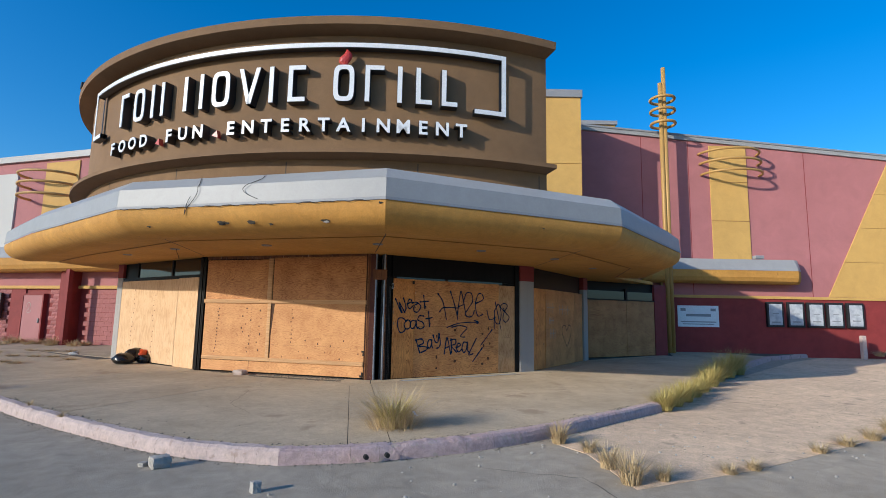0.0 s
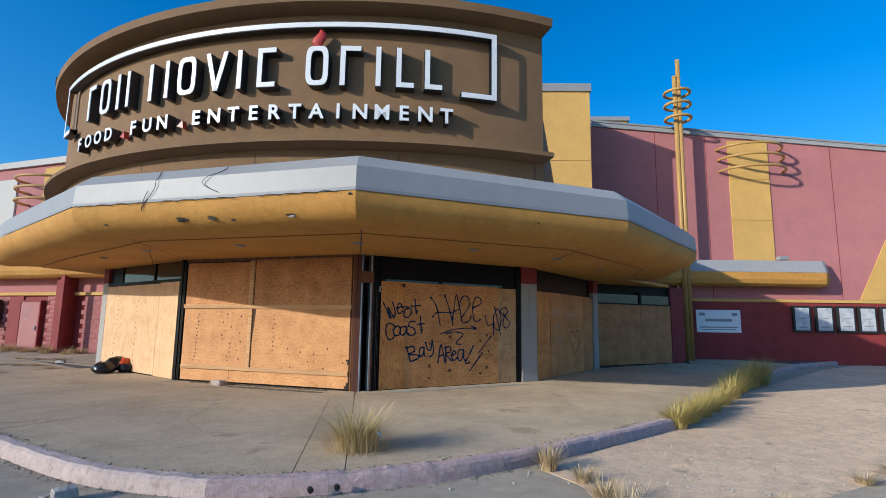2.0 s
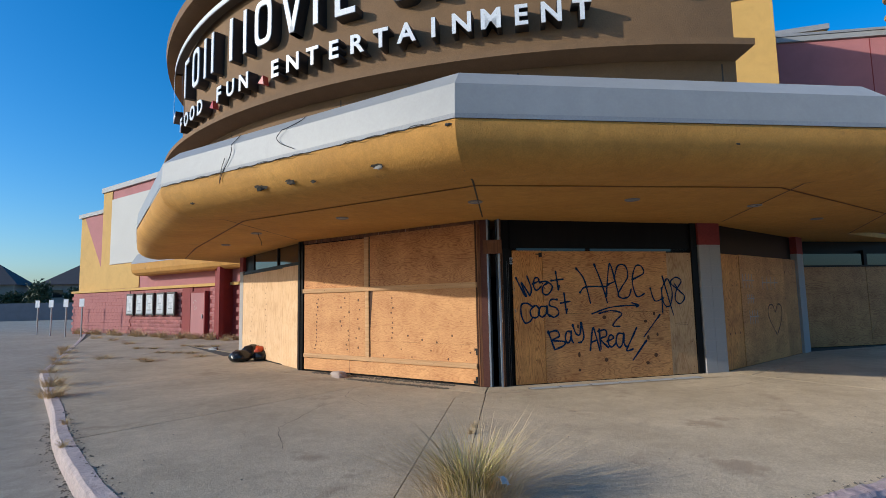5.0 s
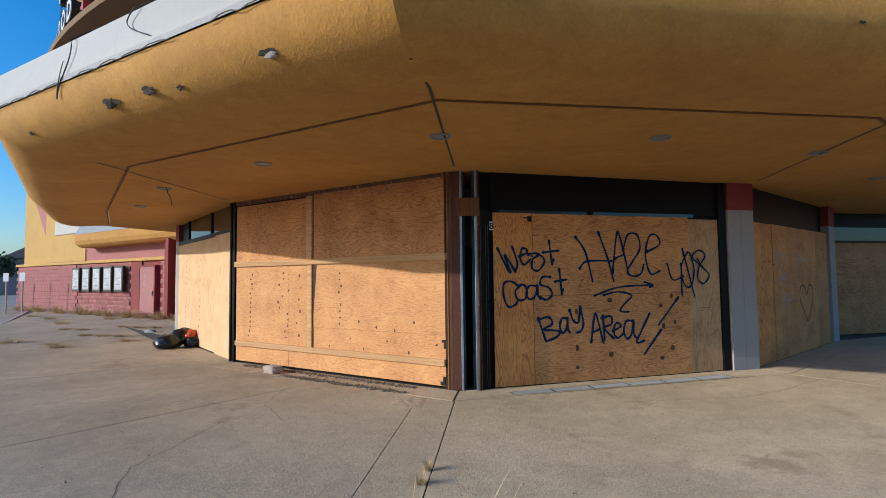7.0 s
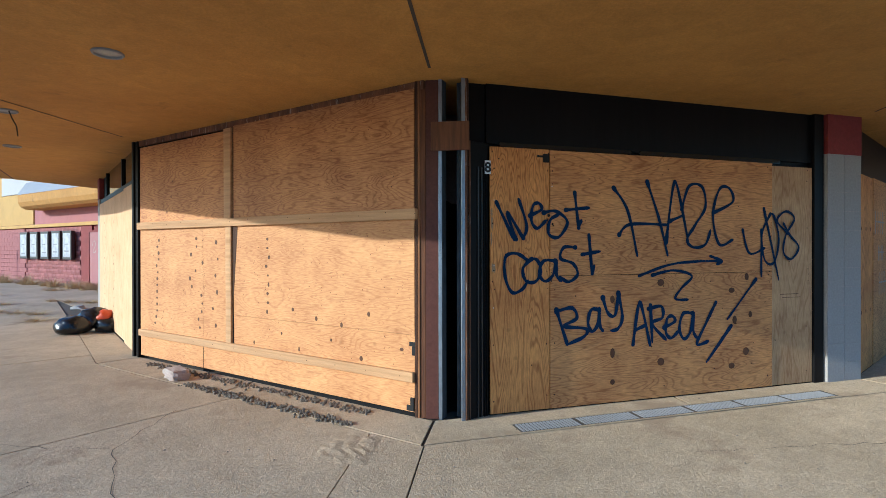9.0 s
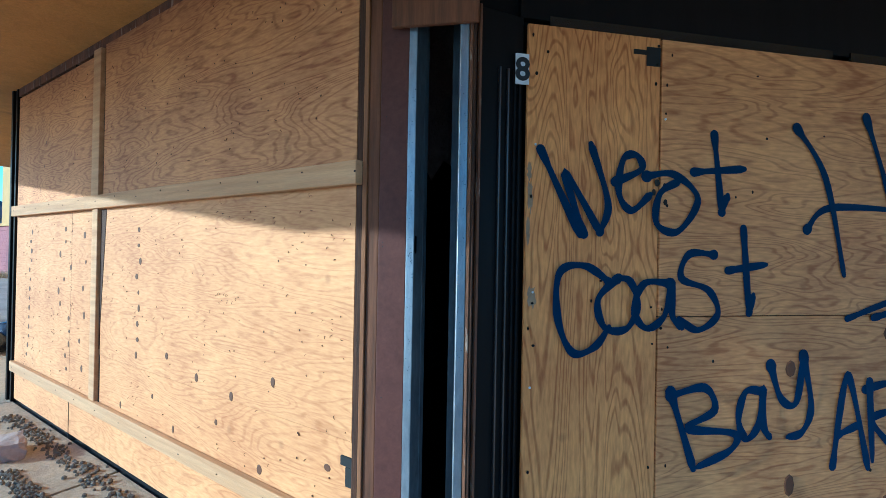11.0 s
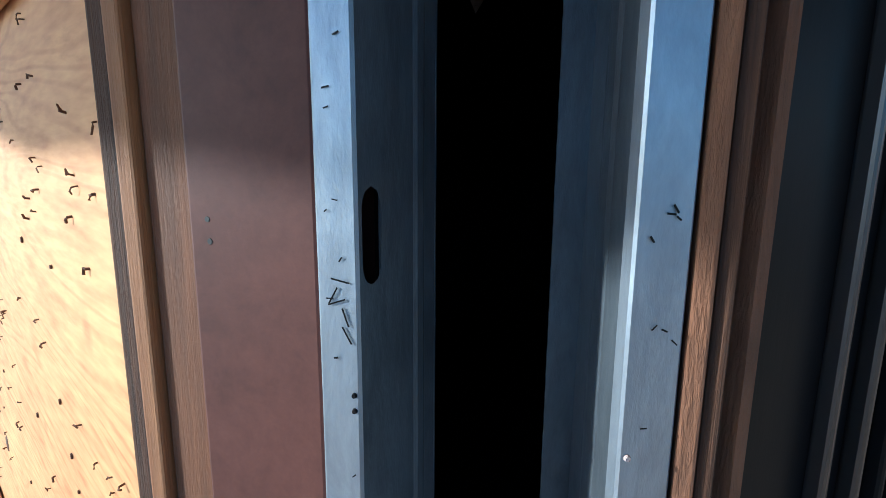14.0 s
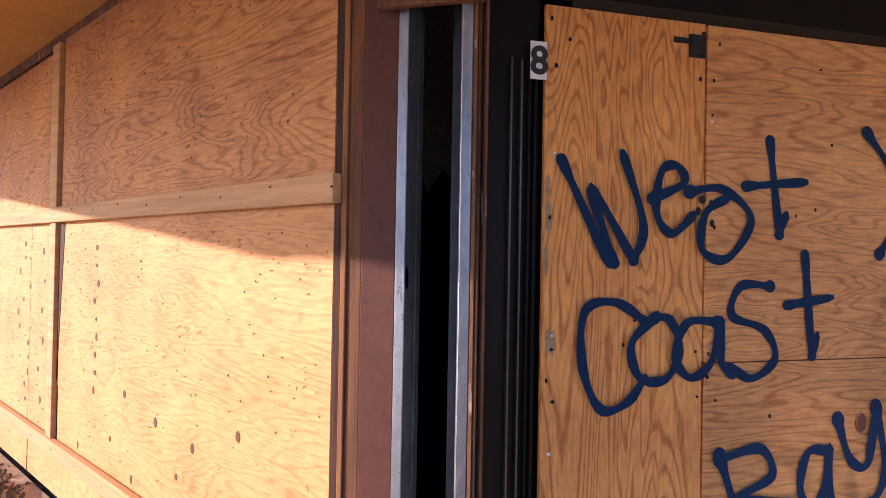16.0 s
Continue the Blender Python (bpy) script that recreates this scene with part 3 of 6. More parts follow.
part("batten", boxes((1.98, 2.08, -0.03, 0.02, 0.575, 1.935), bevel=0.004), LUMBER, b1)
# near-black strip and brown wedge paint the shade in the gaps by the batten
part("gap", boxes((2.08, 2.10, 0.0, 0.02, 0.5, 3.08)), VOID, b1)
bm = bmesh.new()
wv = [bm.verts.new((x, y, z)) for y in (-0.006, 0.0) for x, z in ((2.082, 0.94), (2.082, 1.93), (2.175, 1.93))]
bm.faces.new(wv[:3]), bm.faces.new(wv[3:])
for a in range(3):
    bm.faces.new((wv[a], wv[(a + 1) % 3], wv[3 + (a + 1) % 3], wv[3 + a]))
part("wedge_gap", bm, PLYEDGE, b1, "dark brown wedge painted as the shaded gap beside the batten")
rnd = random.Random(4)
screws(b1, [(x + rnd.uniform(-0.03, 0.03), rnd.uniform(0.3, 1.9)) for x in (0.35, 0.62, 1.1, 1.5) for _ in range(22)] + [(rnd.uniform(2.2, 4.64), rnd.uniform(0.6, 1.9)) for _ in range(34)] + [(rnd.uniform(0.1, 4.64), rnd.uniform(2.1, 3.0)) for _ in range(70)], 0.0042, KNOT, y=-0.005, name="nail_hole")
bent_nails(b1, [(rnd.uniform(2.2, 4.66), rnd.choice((1.84, 1.78, 1.70, 1.5, 1.32, 1.2, 0.95, 0.7)) + rnd.gauss(0, 0.05)) for _ in range(130)] + [(4.52 + rnd.gauss(0, 0.05), 1.36 + rnd.gauss(0, 0.03)) for _ in range(10)] + [(3.75 + rnd.gauss(0, 0.05), 1.42 + rnd.gauss(0, 0.02)) for _ in range(14)] + [(rnd.uniform(2.2, 4.64), rnd.uniform(2.08, 2.95)) for _ in range(60)] + [(rnd.uniform(0.1, 1.9), rnd.uniform(0.6, 1.9)) for _ in range(50)], 9)
screws(b1, [(0.42 + 0.006 * i + rnd.gauss(0, 0.012), 0.68 + 0.085 * i) for i in range(14)] + [(1.40 + rnd.gauss(0, 0.09), 0.7 + 0.1 * i) for i in range(12)] + [(1.75 + rnd.gauss(0, 0.04), 0.75 + 0.2 * i) for i in range(6)] + [(0.7 + rnd.gauss(0, 0.1), 2.15 + 0.2 * i) for i in range(5)], 0.022, KNOT, y=0.0012, name="knot")
screws(b1, [(2.68 + rnd.gauss(0, 0.02), 0.98 + 0.1 * i) for i in range(9)] + [(3.1 + 0.35 * i, 1.02 + rnd.gauss(0, 0.05)) for i in range(4)], 0.018, KNOT, y=-0.0042, name="knot")
screws(b1, [(2.4 + 0.42 * i + rnd.gauss(0, 0.06), 0.62 + 0.14 * (i % 2)) for i in range(6)], 0.018, KNOT, y=-0.0012, name="knot")
screws(b1, [(0.1 + 0.33 * i, 1.985 + 0.02 * (i % 2)) for i in range(15)] + [(0.15 + 0.4 * i, 0.53) for i in range(12)], 0.005, DARKMETAL, y=-0.046)
# dark strip paints the shaded gap between boards and soffit
part("head_shade", boxes((0.0, 4.78, 0.0, 0.03, 3.085, SOFFIT)), RUST, b1, "dark brown strip in place of the shaded gap under the soffit")
part("broken_corner", boxes((4.60, 4.68, -0.012, 0.004, 0.22, 0.27), (4.64, 4.68, -0.012, 0.004, 0.27, 0.34), bevel=0.004), VOID, b1, "black broken lower corner")
part("hasp", boxes((4.63, 4.70, -0.012, 0.0, 0.80, 0.84), (4.66, 4.70, -0.012, 0.0, 0.72, 0.80), bevel=0.004), VOID, b1, "bent black hasp")

# the gap at the corner: stud, jamb, steel studs, frame
post = thing("corner_post", "brown weathered timber post beside the boarding", "post", at=GAP)
part("stud", boxes((-0.216, -0.167, 0.004, 0.10, WALK, SOFFIT), bevel=0.004), OLDWOOD, post)
part("strip", boxes((-0.236, -0.218, -0.004, 0.07, WALK, SOFFIT), bevel=0.003), TANSTRIP, post)
part("strip", boxes((-0.264, -0.238, 0.006, 0.08, WALK, SOFFIT), bevel=0.003), PLYEDGE, post)
jamb = thing("metal_jamb", "maroon painted metal jamb with screw holes", "jamb", at=GAP)
part("face", boxes((-0.164, -0.052, -0.008, 0.09, WALK, SOFFIT), bevel=0.003), MAROON, jamb)
screws(jamb, ((-0.146, 1.707), (-0.145, 1.69), (-0.14, 1.1), (-0.14, 0.6), (-0.14, 2.2)), 0.0026, BLACK, y=-0.0073, name="screw_hole")


def steel_stud(m, flange, a, b, rear, slot, slot_z, fixings, seed):
    """C-shaped stud: plan points of the face flange, web from a to b with an oval knockout, and the rear flange."""
    ob = thing("steel_stud", "dented galvanised steel stud open to the dark inside", "stud", "steel studs", at=m)
    rr = random.Random(seed)
    a, b = Vector(a), Vector(b)
    pt = lambda f: tuple(a.lerp(b, f))

    def strip(f, w=0.0, z0=WALK, z1=SOFFIT, th=0.0022):
        """Upright strip along plan points f, with slight dents."""
        bm = bmesh.new()
        zs = [z0 + (z1 - z0) * k / 30 for k in range(31)]
        q = [Vector(p) for p in f]
        inner = []
        for i, p in enumerate(q):
            d = (q[min(i + 1, len(q) - 1)] - q[max(i - 1, 0)]).normalized()
            inner.append(p + Vector((-d.y, d.x)) * th)
        ring = q + inner[::-1]
        rows = []
        for z in zs:
            dent = w * math.sin(z * 5) * rr.uniform(0.3, 1.0)
            rows.append([(p.x + dent, p.y, z) for p in ring])
        loft(bm, rows, True)
        bmesh.ops.recalc_face_normals(bm, faces=bm.faces[:])
        return bm

    part("flange", strip(flange, 0.0007), STEEL, ob)
    s0, s1 = slot
    mid, half = (s0 + s1) / 2, (s1 - s0) / 2
    s = 1 if b.x > a.x else -1
    part("web", strip([pt(0), pt(s0)]), STEEL_SHADED, ob)
    part("web", strip([pt(s1), pt(0.66), (pt(0.70)[0] + s * 0.0015, pt(0.70)[1]), (pt(0.78)[0] + s * 0.0015, pt(0.78)[1]), pt(0.82), pt(1.0)]), STEEL_SHADED, ob)
    part("web", strip([pt(s0), pt(s1)], 0.0, WALK, slot_z - 0.035), STEEL_SHADED, ob)
    part("web", strip([pt(s0), pt(s1)], 0.0, slot_z + 0.035, SOFFIT), STEEL_SHADED, ob)
    for side in (-1, 1):
        bm = bmesh.new()
        rows = []
        for k in range(25):
            u = -1 + k / 12
            cut = half * min(1.0, math.sqrt(max(0.0, 1 - max(0.0, (abs(u) - 0.55) / 0.45) ** 2)))
            rows.append([(*pt(mid + side * half), slot_z + 0.035 * u), (*pt(mid + side * cut), slot_z + 0.035 * u)])
        loft(bm, rows)
        part("slot_edge", bm, STEEL_SHADED, ob)
    part("rear_flange", strip([b.to_tuple(), rear]), STEEL_SHADED, ob)
    for x, z, mat in fixings:
        bm = bmesh.new()
        bmesh.ops.create_cone(bm, cap_ends=True, segments=10, radius1=0.0022, radius2=0.0016, depth=0.002, matrix=pose(x, -0.0015, z, 90))
        part("screw", bm, mat, ob)
    x0, x1 = min(p[0] for p in flange), max(p[0] for p in flange)
    bm = bmesh.new()
    for _ in range(40):
        zz, xx = rr.uniform(1.2, 2.3), rr.uniform(x0 + 0.004, x1 - 0.004)
        box(bm, -rr.uniform(0.001, 0.004), rr.uniform(0.001, 0.003), -0.0002, 0.0002, -rr.uniform(0.0003, 0.0009), 0.0004, m=pose(xx, -0.0012, zz, 0, rr.uniform(-60, 60), 0))
    for xx, zz, tilt in ((-0.036, 1.66, -60), (-0.033, 1.655, -20), (-0.027, 1.643, 70), (-0.03, 1.67, 10), (-0.026, 1.63, 60)):
        if x0 < xx < x1:
            box(bm, -0.008, 0.006, -0.0003, 0.0002, -0.0005, 0.0006, m=pose(xx, -0.0013, zz, 0, tilt, 0))
    tagged(part("scratch", bm, DARKMETAL, ob), kind="stuff")
    return ob


steel_stud(GAP @ pose(0, -0.014, 0), [(-0.050, 0.008), (-0.0495, 0.001), (-0.048, 0), (-0.020, 0), (-0.018, 0.003)], (-0.018, 0.003), (0.009, 0.09), (-0.011, 0.092), (0.04, 0.25), 1.70,
           [(-0.022, z, DARKMETAL) for z in (1.586, 1.574, 1.1, 2.3, 0.7, 2.7)], 5)
steel_stud(pose(0, -0.056, 0), [(0.044, 0.012), (0.0445, 0.002), (0.046, 0), (0.076, 0), (0.078, 0.002)], (0.078, 0.002), (0.078, 0.149), (0.050, 0.150), (0.24, 0.47), 1.712,
           [(0.050, z, PALE) for z in (1.586, 1.553, 1.1, 2.3, 0.7, 2.7)], 3)
wb = thing("backing_block", "tan timber block behind the stud knockout", "block")
part("block", boxes((0.0815, 0.108, -0.035, 0.05, WALK, SOFFIT), bevel=0.002), LUMBER, wb)
wood = thing("wood_edge", "rusty brown timber edge strip", "trim", at=GAP)
part("strip", boxes((0.189, 0.201, -0.022, 0.06, WALK, SOFFIT), bevel=0.002), RUST, wood)
part("flaking_edge", boxes((0.2015, 0.212, -0.018, 0.06, WALK, SOFFIT), bevel=0.003), PLYEDGE, wood, "grey flaking paint edge")
blk = thing("wood_block", "small brown plywood block fixed across the gap", "block", at=GAP)
part("plate", boxes((-0.11, 0.225, -0.056, -0.034, 2.53, 2.78), bevel=0.003), OLDWOOD, blk)
fr2 = thing("door_frame", "black bronze aluminium door frame with glossy ribs", "door frame")
FRM = between((0.119, -0.050), (0.335, 0.012))
part("stile", boxes((0.0, 0.215, 0.012, 0.12, WALK, 2.62), bevel=0.004), DARKMETAL, fr2, at=FRM)
# two ribs get brighter metal in place of their sunlit glints
for x, mat in ((0.095, RIB), (0.134, RIB), (0.165, DARKMETAL), (0.188, DARKMETAL)):
    part("rib", boxes((x, x + 0.008, -0.002, 0.012, WALK, 2.40), bevel=0.003), mat, fr2, at=FRM)
part("edge", boxes((0.0, 0.010, -0.003, 0.012, WALK, 2.62)), RUST, fr2, at=FRM)
plate = thing("number_plate", "black number on a small white plate", "sign")
part("plate", boxes((0.278, 0.333, -0.016, -0.010, 2.34, 2.46)), LETTER, plate)


def glyphs(body, size, depth, offset=0.0, shear=0.0):
    """Mesh data of a word in the built-in font, upright in x and z, centred."""
    c = bpy.data.curves.new("word", "FONT")
    c.body, c.size, c.extrude, c.offset, c.resolution_u, c.align_x, c.shear = body, size, depth, offset, 3, "CENTER", shear
    o = bpy.data.objects.new("word", c)
    me = bpy.data.meshes.new_from_object(o)
    bpy.data.objects.remove(o)
    me.transform(pose(0, 0, 0, 90))
    return me


def lettering(name, body, size, depth, material, parent, at, offset=0.0, label=""):
    me = glyphs(body, size, depth, offset)
    me.materials.append(material)
    ob = new(name, me)
    ob.parent, ob.matrix_basis = parent, at
    if label:
        tagged(ob, label)
    return ob


lettering("number", "8", 0.125, 0.0015, BLACK, plate, pose(0.306, -0.0175, 2.357), 0.003)

# F2: tan boarding with blue spray lettering
wall_box("wall_2", F2, 0.30, L2 - 0.36, 0.05, SOFFIT, y0=0.06)
tr = thing("transom", "dark bronze transom with narrow glass strip over the boarding", "transom", at=F2)
part("frame", boxes((0.48, 4.40, 0.02, 0.06, 2.62, 2.72), (0.48, 4.40, 0.03, 0.06, 2.72, SOFFIT)), DARKMETAL, tr)
part("side_frame", boxes((4.36, 4.50, -0.02, 0.06, WALK, SOFFIT), bevel=0.005), DARKMETAL, tr)
part("pane", boxes((0.6, 2.0, 0.012, 0.02, 2.585, 2.635), (2.1, 3.9, 0.012, 0.02, 2.585, 2.635)), GLASS, tr)
b2 = thing("plywood_boarding", "tan plywood sheets with blue sprayed lettering", "boarding")
part("sheet", boxes((0.335, 0.925, 0.0, 0.018, 0.185, 2.59)), PLY_TALL, b2)
part("sheet", boxes((0.932, 3.60, -0.006, 0.012, 1.42, 2.585)), PLY_TAN, b2)
part("sheet", boxes((0.932, 3.60, -0.004, 0.014, 0.185, 1.415)), PLY_TAN, b2)
part("sheet", boxes((3.605, 4.18, 0.002, 0.02, 0.185, 2.56)), PLY_DRY, b2, "paler plywood strip")
screws(b2, ((1.6, 1.18), (2.16, 1.33), (3.05, 1.23), (3.25, 1.37), (1.6, 0.66), (2.16, 0.54), (3.05, 0.44), (3.24, 0.58), (1.6, 0.38), (3.09, 0.92), (3.3, 0.97)), 0.034, KNOT, y=-0.0068, name="knot")
screws(b2, [(x + rnd.uniform(-0.02, 0.02), z + rnd.uniform(-0.02, 0.02)) for x in (0.36, 0.90, 0.96, 2.2, 3.55, 4.1) for z in (0.3, 0.8, 1.3, 1.37, 1.46, 1.9, 2.4, 2.54)] + [(rnd.uniform(0.4, 4.1), rnd.uniform(0.3, 2.5)) for _ in range(40)], 0.006, DARKMETAL, y=-0.006)
part("hole", boxes((0.86, 0.925, -0.004, 0.003, 2.47, 2.55), (0.80, 0.87, -0.004, 0.003, 2.515, 2.535), bevel=0.002), VOID, b2, "black broken hole at the sheet's corner")
screws(b2, ((0.91, 2.02), (0.915, 1.98), (0.90, 1.94), (0.955, 1.90), (0.95, 1.97), (0.912, 1.86)), 0.011, VOID, y=-0.008, name="drilled_hole")

# sprayed letters: strokes in a unit box
STROKES = {
    "W": [[(0, 1), (0.5, 0)], [(0.55, 0.02), (0.3, 0.75), (0.75, 0.05)], [(0.75, 0.05), (0.85, 0.4), (0.62, 1.1)]],
    "e": [[(0.05, 0.5), (0.75, 0.75), (0.6, 1.0), (0.25, 0.9), (0.15, 0.3), (0.5, 0.0), (1.0, 0.3)]],
    "s": [[(0.8, 0.95), (0.3, 0.95), (0.15, 0.65), (0.7, 0.5), (0.9, 0.2), (0.5, 0.0), (0.1, 0.15)]],
    "d": [[(0.0, 0.8), (0.5, 0.85), (0.95, 0.5), (0.6, 0.0), (0.2, 0.1), (0.25, 0.55), (0.6, 0.75)]],
    "t": [[(0.45, 1.0), (0.6, 0.1)], [(0.1, 0.55), (1.0, 0.62)], [(0.6, 0.1), (0.7, 0.3)]],
    "C": [[(1.0, 0.8), (0.55, 0.98), (0.1, 0.9), (0.08, 0.4), (0.35, 0.02), (0.75, 0.08), (1.0, 0.3)]],
    "o": [[(0.5, 1.0), (0.05, 0.6), (0.2, 0.08), (0.7, 0.05), (0.95, 0.5), (0.75, 0.95), (0.4, 0.98)]],
    "a": [[(0.75, 0.9), (0.25, 0.9), (0.05, 0.4), (0.3, 0.05), (0.65, 0.3), (0.8, 0.95), (0.8, 0.3), (1.0, 0.05)]],
    "H": [[(0.0, 0.9), (0.25, 0.6), (0.42, 0.0)], [(0.6, 1.0), (0.82, 0.5), (0.98, 0.0)], [(0.1, 0.28), (0.3, 0.42), (1.0, 0.42)]],
    "A": [[(0.0, 0.05), (0.3, 0.95), (0.5, 0.95), (1.0, 0.0)], [(0.15, 0.4), (0.75, 0.5)]],
    "Z": [[(0.0, 0.6), (0.25, 0.97), (0.7, 0.97), (0.82, 0.65), (0.45, 0.35), (0.18, 0.12), (0.42, 0.0), (0.82, 0.05), (1.0, 0.28)]],
    "E": [[(0.1, 0.55), (0.9, 0.75), (0.75, 0.98), (0.35, 0.95), (0.1, 0.5), (0.35, 0.02), (0.9, 0.1)]],
    "4": [[(0.0, 0.9), (0.3, 0.45), (1.0, 0.55)], [(0.85, 0.9), (0.85, 0.0)]],
    "0": [[(0.5, 1.0), (0.05, 0.6), (0.2, 0.1), (0.7, 0.05), (0.95, 0.5), (0.7, 0.95), (0.45, 1.0)], [(0.15, 1.1), (0.95, -0.3)]],
    "8": [[(0.5, 0.55), (0.0, 0.8), (0.4, 1.0), (0.8, 0.85), (0.4, 0.5), (0.3, 0.15), (0.65, 0.0), (1.0, 0.25), (0.6, 0.5), (0.3, 0.75)]],
    "B": [[(0.0, 0.95), (0.35, 0.0)], [(0.0, 0.9), (0.5, 0.98), (0.65, 0.7), (0.25, 0.5), (0.95, 0.4), (0.9, 0.2), (0.4, 0.02)]],
    "y": [[(0.0, 0.9), (0.25, 0.5), (0.6, 0.45), (0.75, 1.0)], [(0.75, 1.0), (0.95, 0.4), (0.75, 0.1), (0.4, 0.05)]],
    "R": [[(0.1, 1.0), (0.2, 0.0)], [(0.0, 0.9), (0.7, 0.95), (0.75, 0.65), (0.2, 0.5), (0.95, 0.05)]],
    "arrow": [[(0.0, 0.1), (0.35, 0.6), (0.7, 0.75), (1.0, 0.75)], [(0.85, 1.0), (1.0, 0.75), (0.93, 0.6)]],
    "swirl": [[(0.0, 0.85), (0.5, 1.0), (0.95, 0.8), (0.7, 0.4), (0.55, 0.05), (0.85, 0.0)]],
    "tick": [[(1.0, 1.0), (0.45, 0.5), (0.0, 0.05), (0.6, 0.1)]],
    "dash": [[(1.0, 1.0), (0.0, 0.0)]],
    "heart": [[(0.5, 0.0), (0.05, 0.6), (0.1, 0.95), (0.35, 0.98), (0.5, 0.75), (0.7, 1.0), (0.95, 0.9), (0.9, 0.5), (0.55, 0.0)]],
}


layers = []


def spray(parent, ch, x0, z0, x1, z1, width, y, material, name="sprayed_stroke"):
    """One sprayed letter: each stroke a flat ribbon with round ends that lies on the board."""
    for st in STROKES[ch]:
        bm = bmesh.new()
        p = [Vector((x0 + (x1 - x0) * a, z0 + (z1 - z0) * b)) for a, b in st]
        fine = []
        for i in range(len(p) - 1):
            q0, q1, q2, q3 = p[max(0, i - 1)], p[i], p[i + 1], p[min(len(p) - 1, i + 2)]
            for k in range(8):
                t = k / 8
                fine.append(0.5 * (2 * q1 + (q2 - q0) * t + (2 * q0 - 5 * q1 + 4 * q2 - q3) * t * t + (3 * q1 - q0 - 3 * q2 + q3) * t ** 3))
        fine.append(p[-1])
        vs, nf = [], len(fine)
        layers.append(ch)
        y0 = y - 0.0006 * (len(layers) % 6)
        for i, c in enumerate(fine):
            yy = y0 - 0.0005 * i / nf
            d = (fine[min(i + 1, nf - 1)] - fine[max(i - 1, 0)]).normalized()
            wv = width * (0.92 + 0.16 * math.sin(i * 0.7 + x0 * 9)) * (1.4 if i < 2 else 1.0) * (0.7 if i == nf - 1 else 1.0)
            vs.append((bm.verts.new((c.x - d.y * wv, yy, c.y + d.x * wv)), bm.verts.new((c.x + d.y * wv, yy, c.y - d.x * wv))))
        for a, b in zip(vs, vs[1:]):
            bm.faces.new((a[0], a[1], b[1], b[0]))
        for (u, v), c, e in ((vs[0], fine[0], fine[0] - fine[1]), (vs[-1], fine[-1], fine[-1] - fine[-2])):
            r = Vector((u.co.x - c.x, u.co.z - c.y))
            o = e.normalized() * r.length
            arc = [bm.verts.new((c.x + r.x * math.cos(k * 0.5236) + o.x * math.sin(k * 0.5236), u.co.y, c.y + r.y * math.cos(k * 0.5236) + o.y * math.sin(k * 0.5236))) for k in range(1, 6)]
            bm.faces.new([u, *arc, v])
        part(name, bm, material, parent)


for ch, x0, z0, x1, z1 in (
        ("W", 0.39, 1.75, 0.74, 2.09), ("e", 0.71, 1.86, 0.88, 2.09), ("d", 0.86, 1.78, 1.12, 2.06), ("t", 1.06, 1.83, 1.34, 2.20),
        ("C", 0.455, 1.27, 0.70, 1.635), ("o", 0.64, 1.36, 0.84, 1.58), ("a", 0.80, 1.36, 1.04, 1.58), ("s", 1.00, 1.36, 1.24, 1.70), ("t", 1.24, 1.39, 1.46, 1.80),
        ("H", 1.61, 1.60, 2.25, 2.33), ("A", 2.22, 1.70, 2.50, 2.31), ("Z", 2.41, 1.68, 2.77, 2.32), ("E", 2.77, 1.70, 3.09, 2.31)):
    spray(b2, ch, x0, z0, x1, z1, 0.0165, -0.0095, INK)
for ch, x0, z0, x1, z1 in (
        ("4", 3.19, 1.37, 3.49, 1.92), ("0", 3.44, 1.49, 3.70, 2.04), ("8", 3.66, 1.55, 3.97, 2.07),
        ("B", 0.99, 0.77, 1.32, 1.12), ("a", 1.32, 0.87, 1.49, 1.11), ("y", 1.49, 0.86, 1.72, 1.24),
        ("A", 1.83, 0.71, 2.03, 1.12), ("R", 2.01, 0.74, 2.23, 1.11), ("e", 2.19, 0.77, 2.37, 0.99), ("a", 2.37, 0.74, 2.60, 1.04),
        ("arrow", 1.90, 1.38, 2.92, 1.59), ("swirl", 2.05, 1.15, 2.56, 1.45), ("tick", 2.60, 0.67, 2.84, 1.11), ("dash", 2.72, 0.50, 3.04, 0.86), ("dash", 2.99, 0.93, 3.37, 1.34)):
    spray(b2, ch, x0, z0, x1, z1, 0.0185 if z1 < 1.3 else 0.0145, -0.0095, INK)
part("stamp", boxes((3.75, 4.02, -0.0005, 0.002, 1.13, 1.135), (3.72, 3.98, -0.0005, 0.002, 1.165, 1.172)), KNOT, b2, "faint printed mill stamp")

# grey smears and bright screws at the sheet's edge
SMEAR = surface("grey_filler_smear", (0.44, 0.30, 0.17), (0.27, 0.185, 0.115), 0.8, fine=60, big=12, amount=1.0, bump=0.3)
for sx, sz, sw, sh, sd in ((0.348, 2.0, 0.010, 0.05, 1), (0.352, 1.90, 0.012, 0.07, 2), (0.346, 1.77, 0.009, 0.06, 3), (0.366, 1.50, 0.020, 0.05, 4)):
    rr = random.Random(sd)
    bm = bmesh.new()
    bm.faces.new([bm.verts.new((sx + sw * math.cos(k * 0.3142) * rr.uniform(0.6, 1.15), -0.0014, sz + sh * math.sin(k * 0.3142) * rr.uniform(0.6, 1.15))) for k in range(20)])
    part("smear", bm, SMEAR, b2, "thin grey filler smear")
